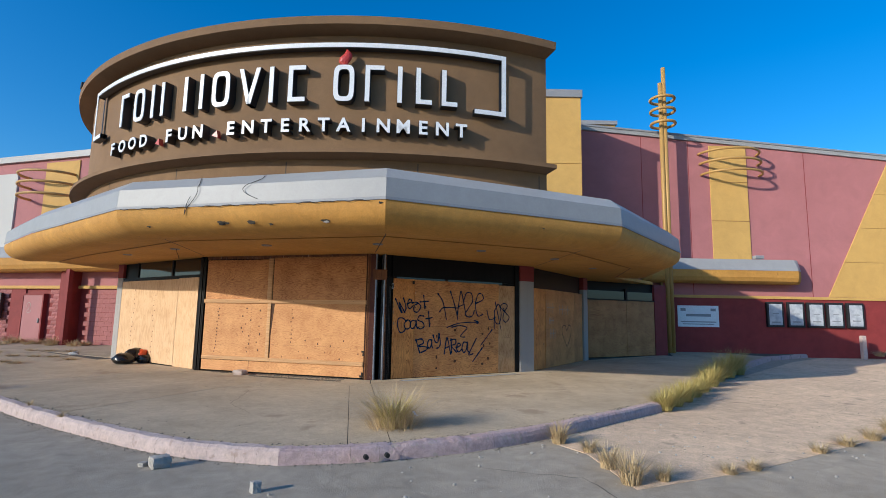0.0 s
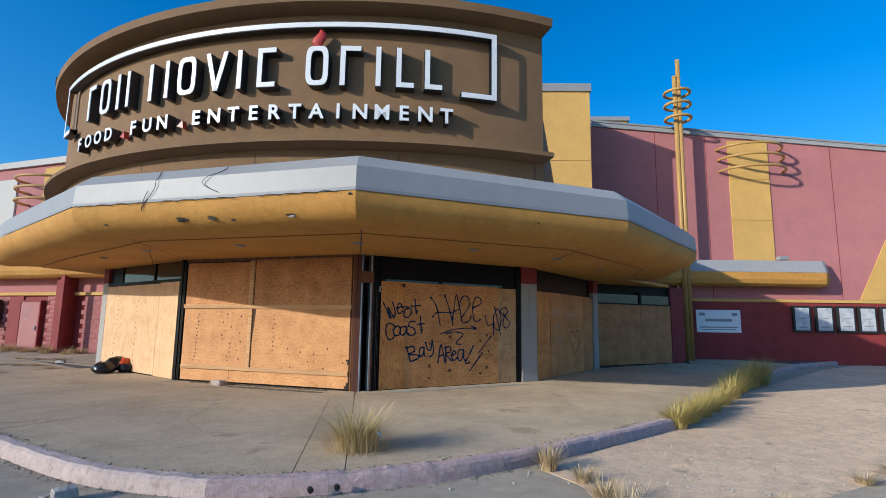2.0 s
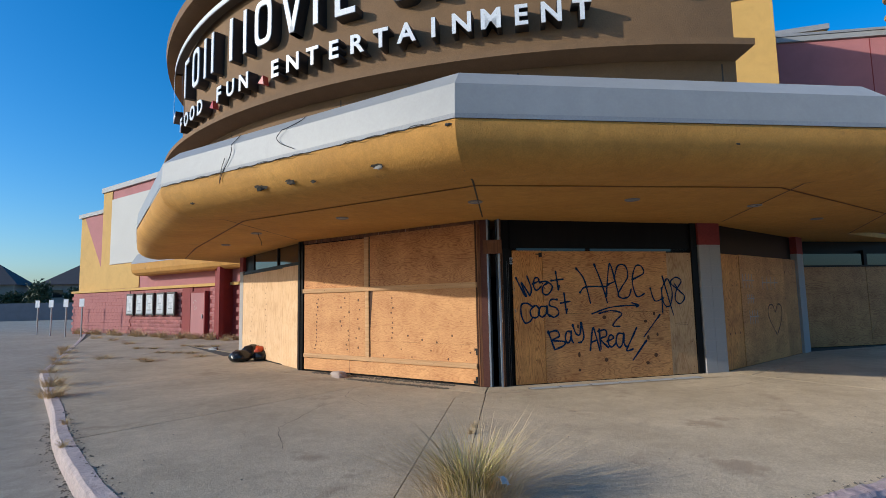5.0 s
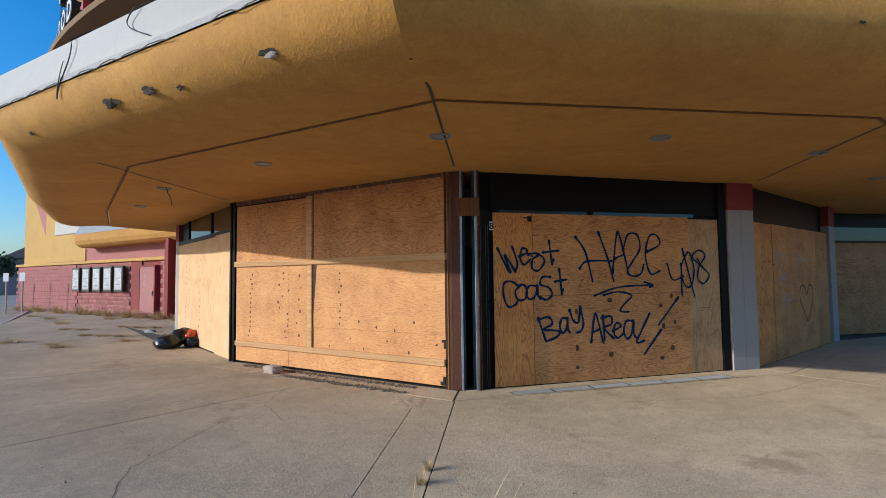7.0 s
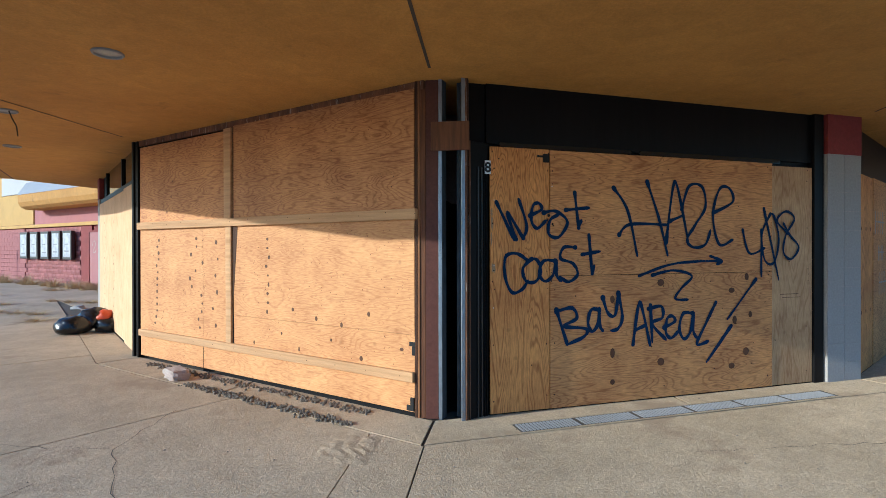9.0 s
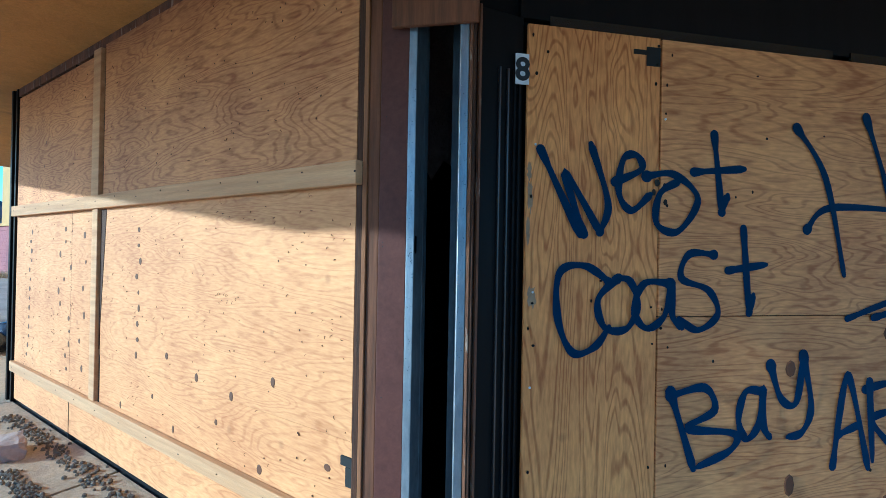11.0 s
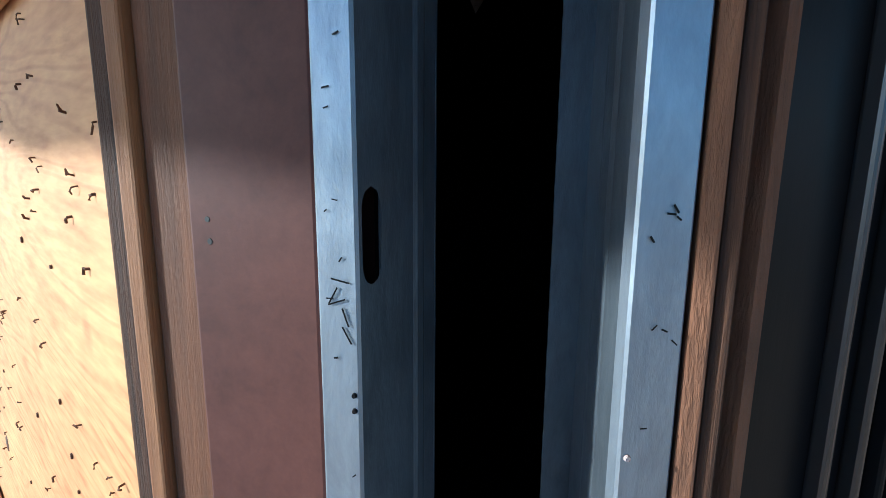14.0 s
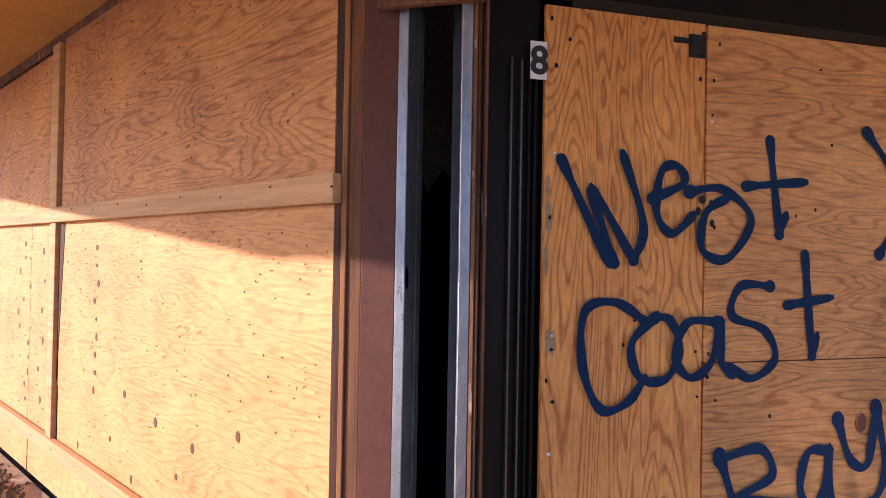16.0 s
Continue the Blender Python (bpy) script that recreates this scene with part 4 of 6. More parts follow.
for sx, sz in ((0.37, 1.52), (0.372, 2.11), (0.365, 1.14), (0.90, 1.36), (0.95, 2.25)):
    bm = bmesh.new()
    bmesh.ops.create_cone(bm, cap_ends=True, segments=10, radius1=0.0055, radius2=0.004, depth=0.004, matrix=pose(sx, -0.008 if sx > 0.92 else -0.002, sz, 90))
    part("screw", bm, LETTER, b2, "bright zinc screw head")

# trench drain in front of F2
dr = thing("trench_drain", "narrow slotted metal trench drain along the threshold", "drain")
part("channel", boxes((0.42, 3.95, -0.47, -0.27, WALK - 0.02, WALK + 0.004)), JOINT, dr)
for i in range(6):
    part("grate", boxes(*[(0.44 + 0.585 * i + 0.0325 * k, 0.46 + 0.585 * i + 0.0325 * k, -0.455, -0.285, WALK + 0.004, WALK + 0.009) for k in range(17)]), SLATE, dr)
part("kerb_edge", boxes((0.40, 3.97, -0.27, -0.245, WALK, WALK + 0.008), (0.40, 3.97, -0.495, -0.47, WALK, WALK + 0.008)), CONCRETE, dr)

# pillars, painted red at the head
def pillar(m, x0, x1, y0, y1):
    ob = thing("pillar", "grey tiled pillar with a red painted head", "pillar", at=m)
    n = 12
    for i in range(n):
        h = (2.72 - WALK) / n
        part("tile", boxes((x0, (x0 + x1) / 2 - 0.002, y0, y1, WALK + i * h + 0.003, WALK + (i + 1) * h), ((x0 + x1) / 2 + 0.002, x1, y0, y1, WALK + i * h + 0.003, WALK + (i + 1) * h)), PILLAR, ob)
    part("core", boxes((x0 + 0.006, x1 - 0.006, y0 + 0.006, y1 - 0.006, WALK, SOFFIT)), PALE, ob)
    part("head", boxes((x0 - 0.004, x1 + 0.004, y0 - 0.004, y1 + 0.004, 2.72, SOFFIT)), RED, ob, "dark red painted head")
    return ob


pillar(F2, 4.52, 5.03, -0.05, 0.4)
pillar(F3, 4.55, 5.0, -0.05, 0.4)
pillar(F0, -0.35, 0.0, 0.0, 0.4)

# F3: shaded boarding with a drawn heart
wall_box("wall_3", F3, 0.10, L3, 0.05, SOFFIT, y0=0.1)
b3 = thing("plywood_boarding", "shaded brown plywood sheets with a drawn heart", "boarding", at=F3)
part("sheet", boxes((0.12, 0.97, 0.0, 0.02, WALK + 0.01, 2.55)), PLY_TALL, b3)
part("sheet", boxes((0.99, 3.6, -0.006, 0.014, WALK + 0.01, 2.56)), PLY_TAN, b3)
part("sheet", boxes((3.62, 4.5, 0.0, 0.02, WALK + 0.01, 2.56)), PLY_TAN, b3)
spray(b3, "heart", 2.38, 0.75, 3.3, 1.45, 0.018, -0.009, KNOT, "drawn_heart")
for x0, z0, x1, z1 in ((1.1, 1.85, 1.75, 2.15), (2.2, 1.8, 3.2, 2.1), (1.3, 1.5, 1.7, 1.7), (1.35, 1.05, 1.9, 1.35)):
    for k in range(4):
        xa = x0 + (x1 - x0) * k / 4
        part("scribble", boxes((xa, xa + 0.02, -0.008, -0.0065, z0, z1), (xa, xa + (x1 - x0) / 5, -0.0082, -0.0067, (z0 + z1) / 2, (z0 + z1) / 2 + 0.02)), CHALK, b3)
screws(b3, [(0.3 + 0.25 * (i % 3), 1.9 if i < 3 else 0.9) for i in range(6)] + [(rnd.uniform(1.1, 4.3), rnd.uniform(0.4, 2.5)) for _ in range(24)], 0.02, KNOT, y=-0.004, name="knot")

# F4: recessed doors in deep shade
wall_box("wall_4", F4, 0, L4, 0.05, SOFFIT, y0=0.12)
b4 = thing("plywood_boarding", "tan plywood coloured darker for shade over recessed entrance doors", "boarding", at=F4)
# darker plywood colour stands in for the recess's shade on these tan boards
for x0, x1, mat in ((0.5, 2.85, PLY_DARK), (2.87, 4.55, PLY_DARK)):
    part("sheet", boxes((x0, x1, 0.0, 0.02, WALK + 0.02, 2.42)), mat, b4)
part("pane", boxes((0.5, 2.8, 0.03, 0.042, 2.47, 2.80), (2.95, 4.5, 0.03, 0.042, 2.47, 2.80)), GLASS, b4)
part("kick_rail", boxes((0.2, 4.6, -0.01, 0.1, 2.42, 2.47), (2.82, 2.93, -0.01, 0.1, 2.47, 2.9), (0.2, 0.48, -0.01, 0.1, WALK, 2.42)), DARKMETAL, b4)
part("side_wall", boxes((4.6, 5.35, 0.0, 0.1, WALK, SOFFIT - 0.002)), RED, b4, "dark red painted wall beside the doors")

# F0: pale boarding
wall_box("wall_0", F0, 0, L0, 0.05, SOFFIT, y0=0.08)
b0 = thing("plywood_boarding", "pale plywood sheets in full sun", "boarding", at=F0)
part("sheet", boxes((0.02, 3.48, 0.0, 0.02, 0.2, 2.6)), PLY_PALE, b0)
part("sheet", boxes((3.52, 4.55, -0.012, 0.008, 0.18, 2.62)), PLY_PALE, b0)
screws(b0, [(0.9 + rnd.uniform(-0.06, 0.06), 0.5 + 0.14 * i) for i in range(14)] + [(2.2 + rnd.uniform(-0.06, 0.06), 0.5 + 0.15 * i) for i in range(12)], 0.022, KNOT, y=0.0, name="knot")
part("transom_frame", boxes((0.0, 4.6, 0.02, 0.08, 2.62, 2.70), (0.9, 0.98, 0.02, 0.08, 2.7, SOFFIT), (3.0, 3.08, 0.02, 0.08, 2.7, SOFFIT), (4.6, 4.72, -0.02, 0.08, WALK, SOFFIT)), DARKMETAL, b0)
part("pane", boxes((0.98, 3.0, 0.05, 0.06, 2.7, SOFFIT), (3.08, 4.6, 0.05, 0.06, 2.7, SOFFIT)), GLASS, b0)

# unseen near-black box added behind the gap, closed so no light leaks in
setting(part("blackout_wall", boxes((-2.2, 3.2, 4.3, 4.5, -0.1, 3.3), (-2.4, -2.2, 2.6, 4.5, -0.1, 3.3), (3.0, 3.2, 0.35, 4.3, -0.1, 3.3)), VOID), "unseen near-black walls closing off light behind the gap", "wall")
setting(part("floor", boxes((-2.2, 3.0, 0.25, 4.3, -0.05, WALK - 0.01)), VOID), "unseen near-black floor of the box behind the gap", "floor")
torn = thing("torn_panel", "torn grey sheet hanging in the dark interior", "panel")
bm = bmesh.new()
vs = []
for i in range(24):
    x = -0.5 + 0.07 * i
    vs.append((bm.verts.new((x, 0.95, 3.1)), bm.verts.new((x, 0.95 + 0.01 * math.sin(i), 2.03 + 0.12 * abs(math.sin(i * 1.7)) + 0.05 * (i % 3)))))
for a, b in zip(vs, vs[1:]):
    bm.faces.new((a[0], a[1], b[1], b[0]))
bmesh.ops.solidify(bm, geom=bm.faces[:], thickness=0.012)
part("sheet", bm, PALE, torn)

# ---- canopy ----
canopy = thing("entrance_canopy", "ochre stucco canopy with rounded edge and white cap", "canopy")
prof = [(1.30, SOFFIT + 0.012), (0.98, SOFFIT), (0.62, SOFFIT - 0.035), (0.44, SOFFIT - 0.02), (0.27, SOFFIT + 0.02), (0.14, SOFFIT + 0.085), (0.05, SOFFIT + 0.175), (0.01, SOFFIT + 0.27), (0.0, SOFFIT + 0.34), (0.005, RIM - 0.03)]
offs = {d: offset_poly(K, d) for d, _ in prof}
for i in range(len(K) - 1):
    bm = bmesh.new()
    rings = []
    for d, z in prof:
        a, b = offs[d][i], offs[d][i + 1]
        rings.append([(*a.lerp(b, k / 6), z) for k in range(7)])
    loft(bm, rings)
    smooth(part("rounded_edge", bm, OCHRE, canopy))
    for (d0, z0), (d1, z1), nm, mat in (((-0.012, RIM - 0.03), (-0.012, RIM + 0.02), "drip_trim", SLATE), ((-0.002, RIM + 0.02), (0.0, RIM + 0.07), "drip_trim", WHITE), ((0.0, RIM + 0.07), (0.02, RIM + 0.35), "cap_panel", WHITE), ((0.02, RIM + 0.35), (0.26, 4.17), "cap_panel", WHITE)):
        p0, p1 = offset_poly(K, d0), offset_poly(K, d1)
        bm = bmesh.new()
        loft(bm, [[(*p0[i], z0), (*p0[i].lerp(p0[i + 1], 0.5), z0), (*p0[i + 1], z0)], [(*p1[i], z1), (*p1[i].lerp(p1[i + 1], 0.5), z1), (*p1[i + 1], z1)]])
        part(nm, bm, mat, canopy)
    # flat brown strip stands in for the shadow line between edge and soffit
    g0, g1 = offset_poly(K, 1.295), offset_poly(K, 1.325)
    bm = bmesh.new()
    loft(bm, [[(*g0[i], SOFFIT + 0.004), (*g0[i + 1], SOFFIT + 0.004)], [(*g1[i], SOFFIT + 0.004), (*g1[i + 1], SOFFIT + 0.004)]])
    part("groove_shade", bm, OLDWOOD, canopy)
bm = bmesh.new()
prism(bm, [tuple(q) for q in offset_poly(K, 0.27)] + [(12, 6), (2, 12), (-4, 12)], 4.05, 4.16)
part("roof_deck", bm, SLATE, canopy)
inner_k = [tuple(q) for q in offset_poly(K, 1.33)]
bm = bmesh.new()
prism(bm, inner_k + [(14, 2.5), (16, 9), (4, 13), (-4, 13)], SOFFIT, SOFFIT + 0.12)
setting(part("ceiling", bm, OCHRE), "ochre stucco canopy soffit", "ceiling")
# seam across the soffit at the corner
for kk, aa in ((3, A2), (2, A1), (4, A3)):
    p, q = offset_poly(K, 0.45)[kk], Vector(aa)
    q = p.lerp(q, 0.93)
    d = (q - p).normalized()
    n2 = Vector((-d.y, d.x)) * 0.012
    pm = offset_poly(K, 1.0)[kk]
    bm = bmesh.new()
    loft(bm, [[(*(p - n2), SOFFIT - 0.024), (*(p + n2), SOFFIT - 0.024)], [(*(pm - n2), SOFFIT - 0.006), (*(pm + n2), SOFFIT - 0.006)], [(*(q - n2), SOFFIT - 0.003), (*(q + n2), SOFFIT - 0.003)]])
    part("seam", bm, JOINT, canopy)
for x, y, hang in ((-4.29, 2.33, 1), (-2.7, 0.16, 0), (-0.87, -1.59, 0), (1.43, -2.1, 0), (3.81, -1.97, 0), (6.4, -0.9, 0), (-5.2, 4.6, 0)):
    lamp = thing("recessed_light", "dead round recessed light in the soffit", "light", "soffit lights", at=pose(x, y, SOFFIT))
    bm = bmesh.new()
    tube(bm, [(0.1 * math.cos(a * 0.3927), 0.1 * math.sin(a * 0.3927), -0.006) for a in range(16)], 0.012, 6, True)
    part("trim_ring", bm, SLATE, lamp)
    bm = bmesh.new()
    bmesh.ops.create_circle(bm, cap_ends=True, segments=20, radius=0.095, matrix=pose(0, 0, -0.004))
    part("can", bm, STEEL, lamp)
    if hang:
        bm = bmesh.new()
        tube(bm, [(0.03, 0, -0.004), (0.05, 0.02, -0.08), (0.09, 0.02, -0.16), (0.11, 0.0, -0.27)], 0.006, 6)
        part("wire", bm, BLACK, lamp)


def at_rim(i, s, d, z):
    a, b = offset_poly(K, d)[i], offset_poly(K, d)[i + 1]
    return (*a.lerp(b, s), z)


# broken patches in the rounded edge; flat dark colour paints the holes' shade
for i, s, d, z, r, mat, sd in ((2, 0.80, 0.11, SOFFIT + 0.105, 0.10, STONE, 1), (2, 0.42, 0.09, SOFFIT + 0.12, 0.12, VOID, 2), (2, 0.53, 0.09, SOFFIT + 0.12, 0.10, JOINT, 3), (2, 0.12, 0.12, SOFFIT + 0.10, 0.05, VOID, 4), (3, 0.62, 0.03, SOFFIT + 0.20, 0.03, VOID, 5), (2, 0.60, 0.14, SOFFIT + 0.085, 0.05, JOINT, 6), (2, 0.985, 0.0, RIM - 0.08, 0.05, VOID, 7)):
    p = Vector(at_rim(i, s, d, z))
    q = Vector(at_rim(i, s + 0.01, d, z))
    ang = math.degrees(math.atan2(q.y - p.y, q.x - p.x))
    rr = random.Random(sd)
    tilt = 48 if d > 0.05 else 5
    for nm, m2, k, dy, dz in (("hollow", JOINT, 1.0, -0.004, 0.0), ("torn_flap", mat, 0.7, -0.012, -0.25)):
        bm = bmesh.new()
        rim = [bm.verts.new((math.cos(a * 0.4488) * r * k * rr.uniform(0.55, 1.25), rr.uniform(-0.006, 0.004), (math.sin(a * 0.4488) * 0.42 + dz) * r * k * rr.uniform(0.5, 1.2))) for a in range(14)]
        mid = bm.verts.new((0, -0.012 if nm == "torn_flap" else 0.0, dz * r))
        for a in range(14):
            bm.faces.new((rim[a], rim[(a + 1) % 14], mid))
        part(nm, bm, m2, canopy, "broken stucco patch, near-black ones painted as shaded holes" if nm == "torn_flap" else "", at=pose(p.x, p.y, p.z, tilt, 0, ang) @ pose(0, dy, 0))

# loose wires on the white cap
for n, (i, s) in enumerate(((2, 0.30), (2, 0.53))):
    wire = thing("loose_wire", "thin black loose wire looped over the canopy edge", "wire", "loose wires")
    pts = []
    for k in range(26):
        t = k / 25
        dz = 4.16 - 0.50 * t if n else 4.16 - 0.75 * min(1, t * 1.3) + (0.35 * max(0, t - 0.77) / 0.23)
        dd = -0.02 if dz < 3.95 else 0.0 + (dz - 3.95) * 1.09
        pts.append(Vector(at_rim(i, s + 0.03 * math.sin(t * 5.5 + n) + 0.06 * max(0, t - 0.6), dd, dz)))
    bm = bmesh.new()
    tube(bm, pts, 0.0055, 5)
    part("cable", bm, BLACK, wire)
for s0, s1 in ((0.34, 0.62), (0.02, 0.3), (0.7, 0.95)):
    wire = thing("rope_light", "dark dangling remains of a rope light along the rim", "cable", "rim cables")
    bm = bmesh.new()
    tube(bm, [at_rim(2, s0 + (s1 - s0) * k / 30, -0.03, RIM - 0.022 - 0.012 * abs(math.sin(k * 0.31 + s0 * 7)) - 0.02 * max(0, math.sin(k * 0.9 + s0))) for k in range(31)], 0.005, 5)
    part("cable", bm, BLACK, wire)

# ---- drum ----
drum = thing("entrance_drum", "brown stucco rotunda drum with flared cornice above the canopy", "building")
ARC0, ARC1 = 150.0, 261.1


def ring(r, z, n=64, a0=ARC0, a1=ARC1):
    return [(DC.x + r * math.cos(radians(a0 + (a1 - a0) * i / n)), DC.y + r * math.sin(radians(a0 + (a1 - a0) * i / n)), z) for i in range(n + 1)]


bm = bmesh.new()
loft(bm, [ring(DR, 3.9), ring(DR, 4.64)])
smooth(part("drum_base", bm, BROWN, drum))
bm = bmesh.new()
loft(bm, [ring(DR, 4.74), ring(DR, 7.17)])
smooth(part("drum_wall", bm, BROWN, drum))
bm = bmesh.new()
loft(bm, [ring(DR - 0.02, 7.17), ring(DR + 0.36, 7.22), ring(DR + 0.38, 7.37), ring(DR - 0.4, 7.39), ring(0.4, 7.39)])
part("cornice", bm, BROWN, drum)
bm = bmesh.new()
loft(bm, [ring(DR - 0.02, 4.64), ring(DR + 0.36, 4.68), ring(DR + 0.36, 4.76), ring(DR - 0.02, 4.78)])
part("lower_flange", bm, BROWN, drum)
# back of the drum
e0, e1 = ring(DR, 0)[0], ring(DR, 0)[-1]
bm = bmesh.new()
prism(bm, [(e1[0], e1[1]), (e1[0] + 1.2, e1[1] + 2.0), (e0[0] + 3, e0[1] + 2), (e0[0], e0[1]), (DC.x, DC.y)], 3.9, 7.38)
part("back_wall", bm, BROWN, drum)
# unseen building mass behind the drum, added to shade the wing base
bm = bmesh.new()
prism(bm, [(1.95, -3.3), (9.3, 4.0), (12, 9), (4, 16), (-2.5, 13), (-5.0, 6.5), (-1.5, 2.5)], 4.17, 7.2)
part("hidden_rear_block", bm, BROWN, drum)
for a in (200, 215, 230, 245, 260):
    bm = bmesh.new()
    loft(bm, [[(DC.x + (DR + 0.002) * math.cos(radians(a + k)), DC.y + (DR + 0.002) * math.sin(radians(a + k)), z) for k in (-0.06, 0.06)] for z in (3.92, 4.6)])
    part("control_joint", bm, JOINT, drum)


def on_drum(a, z, out=0.0):
    """Pose on the drum's face at angle a: x runs to the right seen from outside, -y outward."""
    return pose(DC.x + (DR + out) * math.cos(radians(a)), DC.y + (DR + out) * math.sin(radians(a)), z, 0, 0, a + 90)


sign = thing("tagline_sign", "white channel letters with black sides on the drum", "sign")
text = "FOOD.FUN.ENTERTAINMENT"
for i, ch in enumerate(text):
    a = -157.1 + (157.1 - 110.3) * (i / (len(text) - 1)) ** 0.97
    z = 5.14
    if ch == ".":
        bm = bmesh.new()
        bmesh.ops.create_cone(bm, cap_ends=True, segments=3, radius1=0.09, radius2=0.09, depth=0.1, matrix=pose(0, 0, 0.05, 90, 20, 0))
        part("separator", bm, FLAME, sign, "small red triangle separator", at=on_drum(a, z, 0.09))
        continue
    lettering("letter_side", ch, 0.37, 0.09, BLACK, sign, on_drum(a, z, 0.10), 0.012)
    lettering("letter_face", ch, 0.37, 0.006, LETTER, sign, on_drum(a, z, 0.197), 0.009)

# name sign: plain white shapes, one for each letter
name_sign = thing("name_sign", "row of tall plain white shapes with black sides, framed", "sign")


def plain_shape(a, kind, wd, h, z):
    """One tall plain channel shape: a bar, twin bars, a closed ring, a wedge, or a bar with a head or a foot."""
    m = on_drum(a, z, 0.12)
    t, w2 = 0.088, wd / 2
    for nm, mat, grow, y0, y1 in (("shape_side", BLACK, 0.008, -0.06, 0.12), ("shape_face", LETTER, 0.0, -0.075, -0.062)):
        bm = bmesh.new()

        def bar(x0, x1, z0, z1, lean=0.0):
            sh = Matrix.Identity(4)
            sh[0][2] = lean
            box(bm, x0 - grow, x1 + grow, y0, y1, z0 - grow, z1 + grow, m=sh)

        if kind == "ring":
            loops = []
            for r in (grow, -t - grow):
                pts = []
                for k in range(32):
                    c, n = math.cos(k * 0.19635), math.sin(k * 0.19635)
                    e = 0.55
                    pts.append(((w2 + r) * math.copysign(abs(c) ** e, c), h / 2 + (h / 2 + r) * math.copysign(abs(n) ** (e * 0.8), n)))
                loops.append(pts)
            loft(bm, [[(x, y, zz) for x, zz in loops[i]] for i, y in ((0, y0), (0, y1), (1, y1), (1, y0), (0, y0))], True)
        elif kind == "wedge":
            bar(-t / 2, t / 2, 0, h, 0.5 * (wd - t) / h)
            bar(-t / 2, t / 2, 0, h, -0.5 * (wd - t) / h)
        else:
            bar(-w2, -w2 + t, 0, h)
            if kind == "twin":
                bar(w2 - t, w2, 0, h)
            if kind in ("head", "both"):
                bar(-w2 + t + 2 * grow, w2, h - t, h)
            if kind in ("foot", "both"):
                bar(-w2 + t + 2 * grow, w2, 0, t)
        part(nm, bm, mat, name_sign, at=m)


for a, kind, wd in ((-155.0, "head", 0.32), (-151.6, "ring", 0.38), (-148.0, "twin", 0.40), (-142.1, "twin", 0.50), (-138.2, "ring", 0.41), (-134.5, "wedge", 0.46), (-131.8, "bar", 0.088), (-128.8, "both", 0.34),
                    (-123.5, "ring", 0.40), (-120.1, "head", 0.36), (-117.3, "bar", 0.088), (-114.6, "foot", 0.31), (-111.7, "foot", 0.31)):
    plain_shape(a, kind, wd, 0.73, 5.74)
bm = bmesh.new()
bmesh.ops.create_icosphere(bm, subdivisions=2, radius=0.16)
for v in bm.verts:
    v.co.y *= 0.35
    v.co.x *= 0.75 * (1 - 0.6 * max(0, v.co.z) / 0.16)
    v.co.x += 0.04 * math.sin(v.co.z * 18)
    v.co.z *= 1.1
part("flame", bm, FLAME, name_sign, "small red flame shape", at=on_drum(-123.4, 6.63, 0.15))


def arc_bar(a0, a1, z0, z1, out, depth, material, nm):
    bm = bmesh.new()
    n = max(2, int(abs(a1 - a0) / 2))
    r0, r1 = DR + out, DR + out + depth
    loft(bm, [[p for p in ring(r, z, n, a0, a1)] for r, z in ((r0, z0), (r1, z0), (r1, z1), (r0, z1), (r0, z0))])
    part(nm, bm, material, name_sign)


for mat, dd, g, nm in ((BLACK, 0.0, 0.012, "frame_side"), (LETTER, 0.14, 0.0, "frame_face")):
    w_in = 0.14 if mat is BLACK else 0.012
    arc_bar(-164.8, -105.0, 6.83 - g, 6.92 + g, 0.05 + dd, w_in, mat, nm)
    arc_bar(-105.55, -105.0, 5.74 - g, 6.83 - g, 0.05 + dd, w_in, mat, nm)
    arc_bar(-108.8, -105.0, 5.65 - g, 5.74 + g, 0.05 + dd, w_in, mat, nm)
    arc_bar(-164.8, -164.2, 5.80 - g, 6.83 - g, 0.05 + dd, w_in, mat, nm)
    arc_bar(-164.8, -161.8, 5.71 - g, 5.80 + g, 0.05 + dd, w_in, mat, nm)

# plant on the drum's roof
unit = thing("roof_unit", "grey louvred roof unit with a hoop rail on the drum", "roof unit", at=pose(-1.55, -0.6, 7.39, 0, 0, -25))
part("casing", boxes((-0.9, 0.9, 0, 1.2, 0, 0.75), bevel=0.02), SLATE, unit)
for k in range(5):
    part("louvre", boxes((-0.8, 0.8, -0.02, 0.0, 0.1 + 0.12 * k, 0.16 + 0.12 * k)), PALE, unit)
bm = bmesh.new()
tube(bm, [(0.75 * math.cos(k * 0.26), -0.3 + 0.2 * math.sin(k * 0.26), 0.42) for k in range(13)], 0.03, 6)
part("hoop", bm, GOLD, unit)
fl = thing("flood_light", "small dark floodlight at the cornice edge", "light", at=on_drum(-172, 7.39, 0.1))
part("head", boxes((-0.12, 0.12, -0.3, 0.0, 0.02, 0.16), bevel=0.02), BLACK, fl)


# ---- right wing ----
def sloped(x0, x1, y0, y1, z0, f, n=1):
    """Wall slab whose top follows f(x)."""
    bm = bmesh.new()
    v = [[bm.verts.new(p) for p in ((x, y0, z0), (x, y1, z0), (x, y1, f(x)), (x, y0, f(x)))] for x in (x0, x1)]
    bm.faces.new(v[0]), bm.faces.new(v[1][::-1])
    for i in range(4):
        bm.faces.new((v[0][i], v[0][(i + 1) % 4], v[1][(i + 1) % 4], v[1][i]))
    return bm


RT = lambda x: 10.72 - 0.085 * x
DT = 2.82
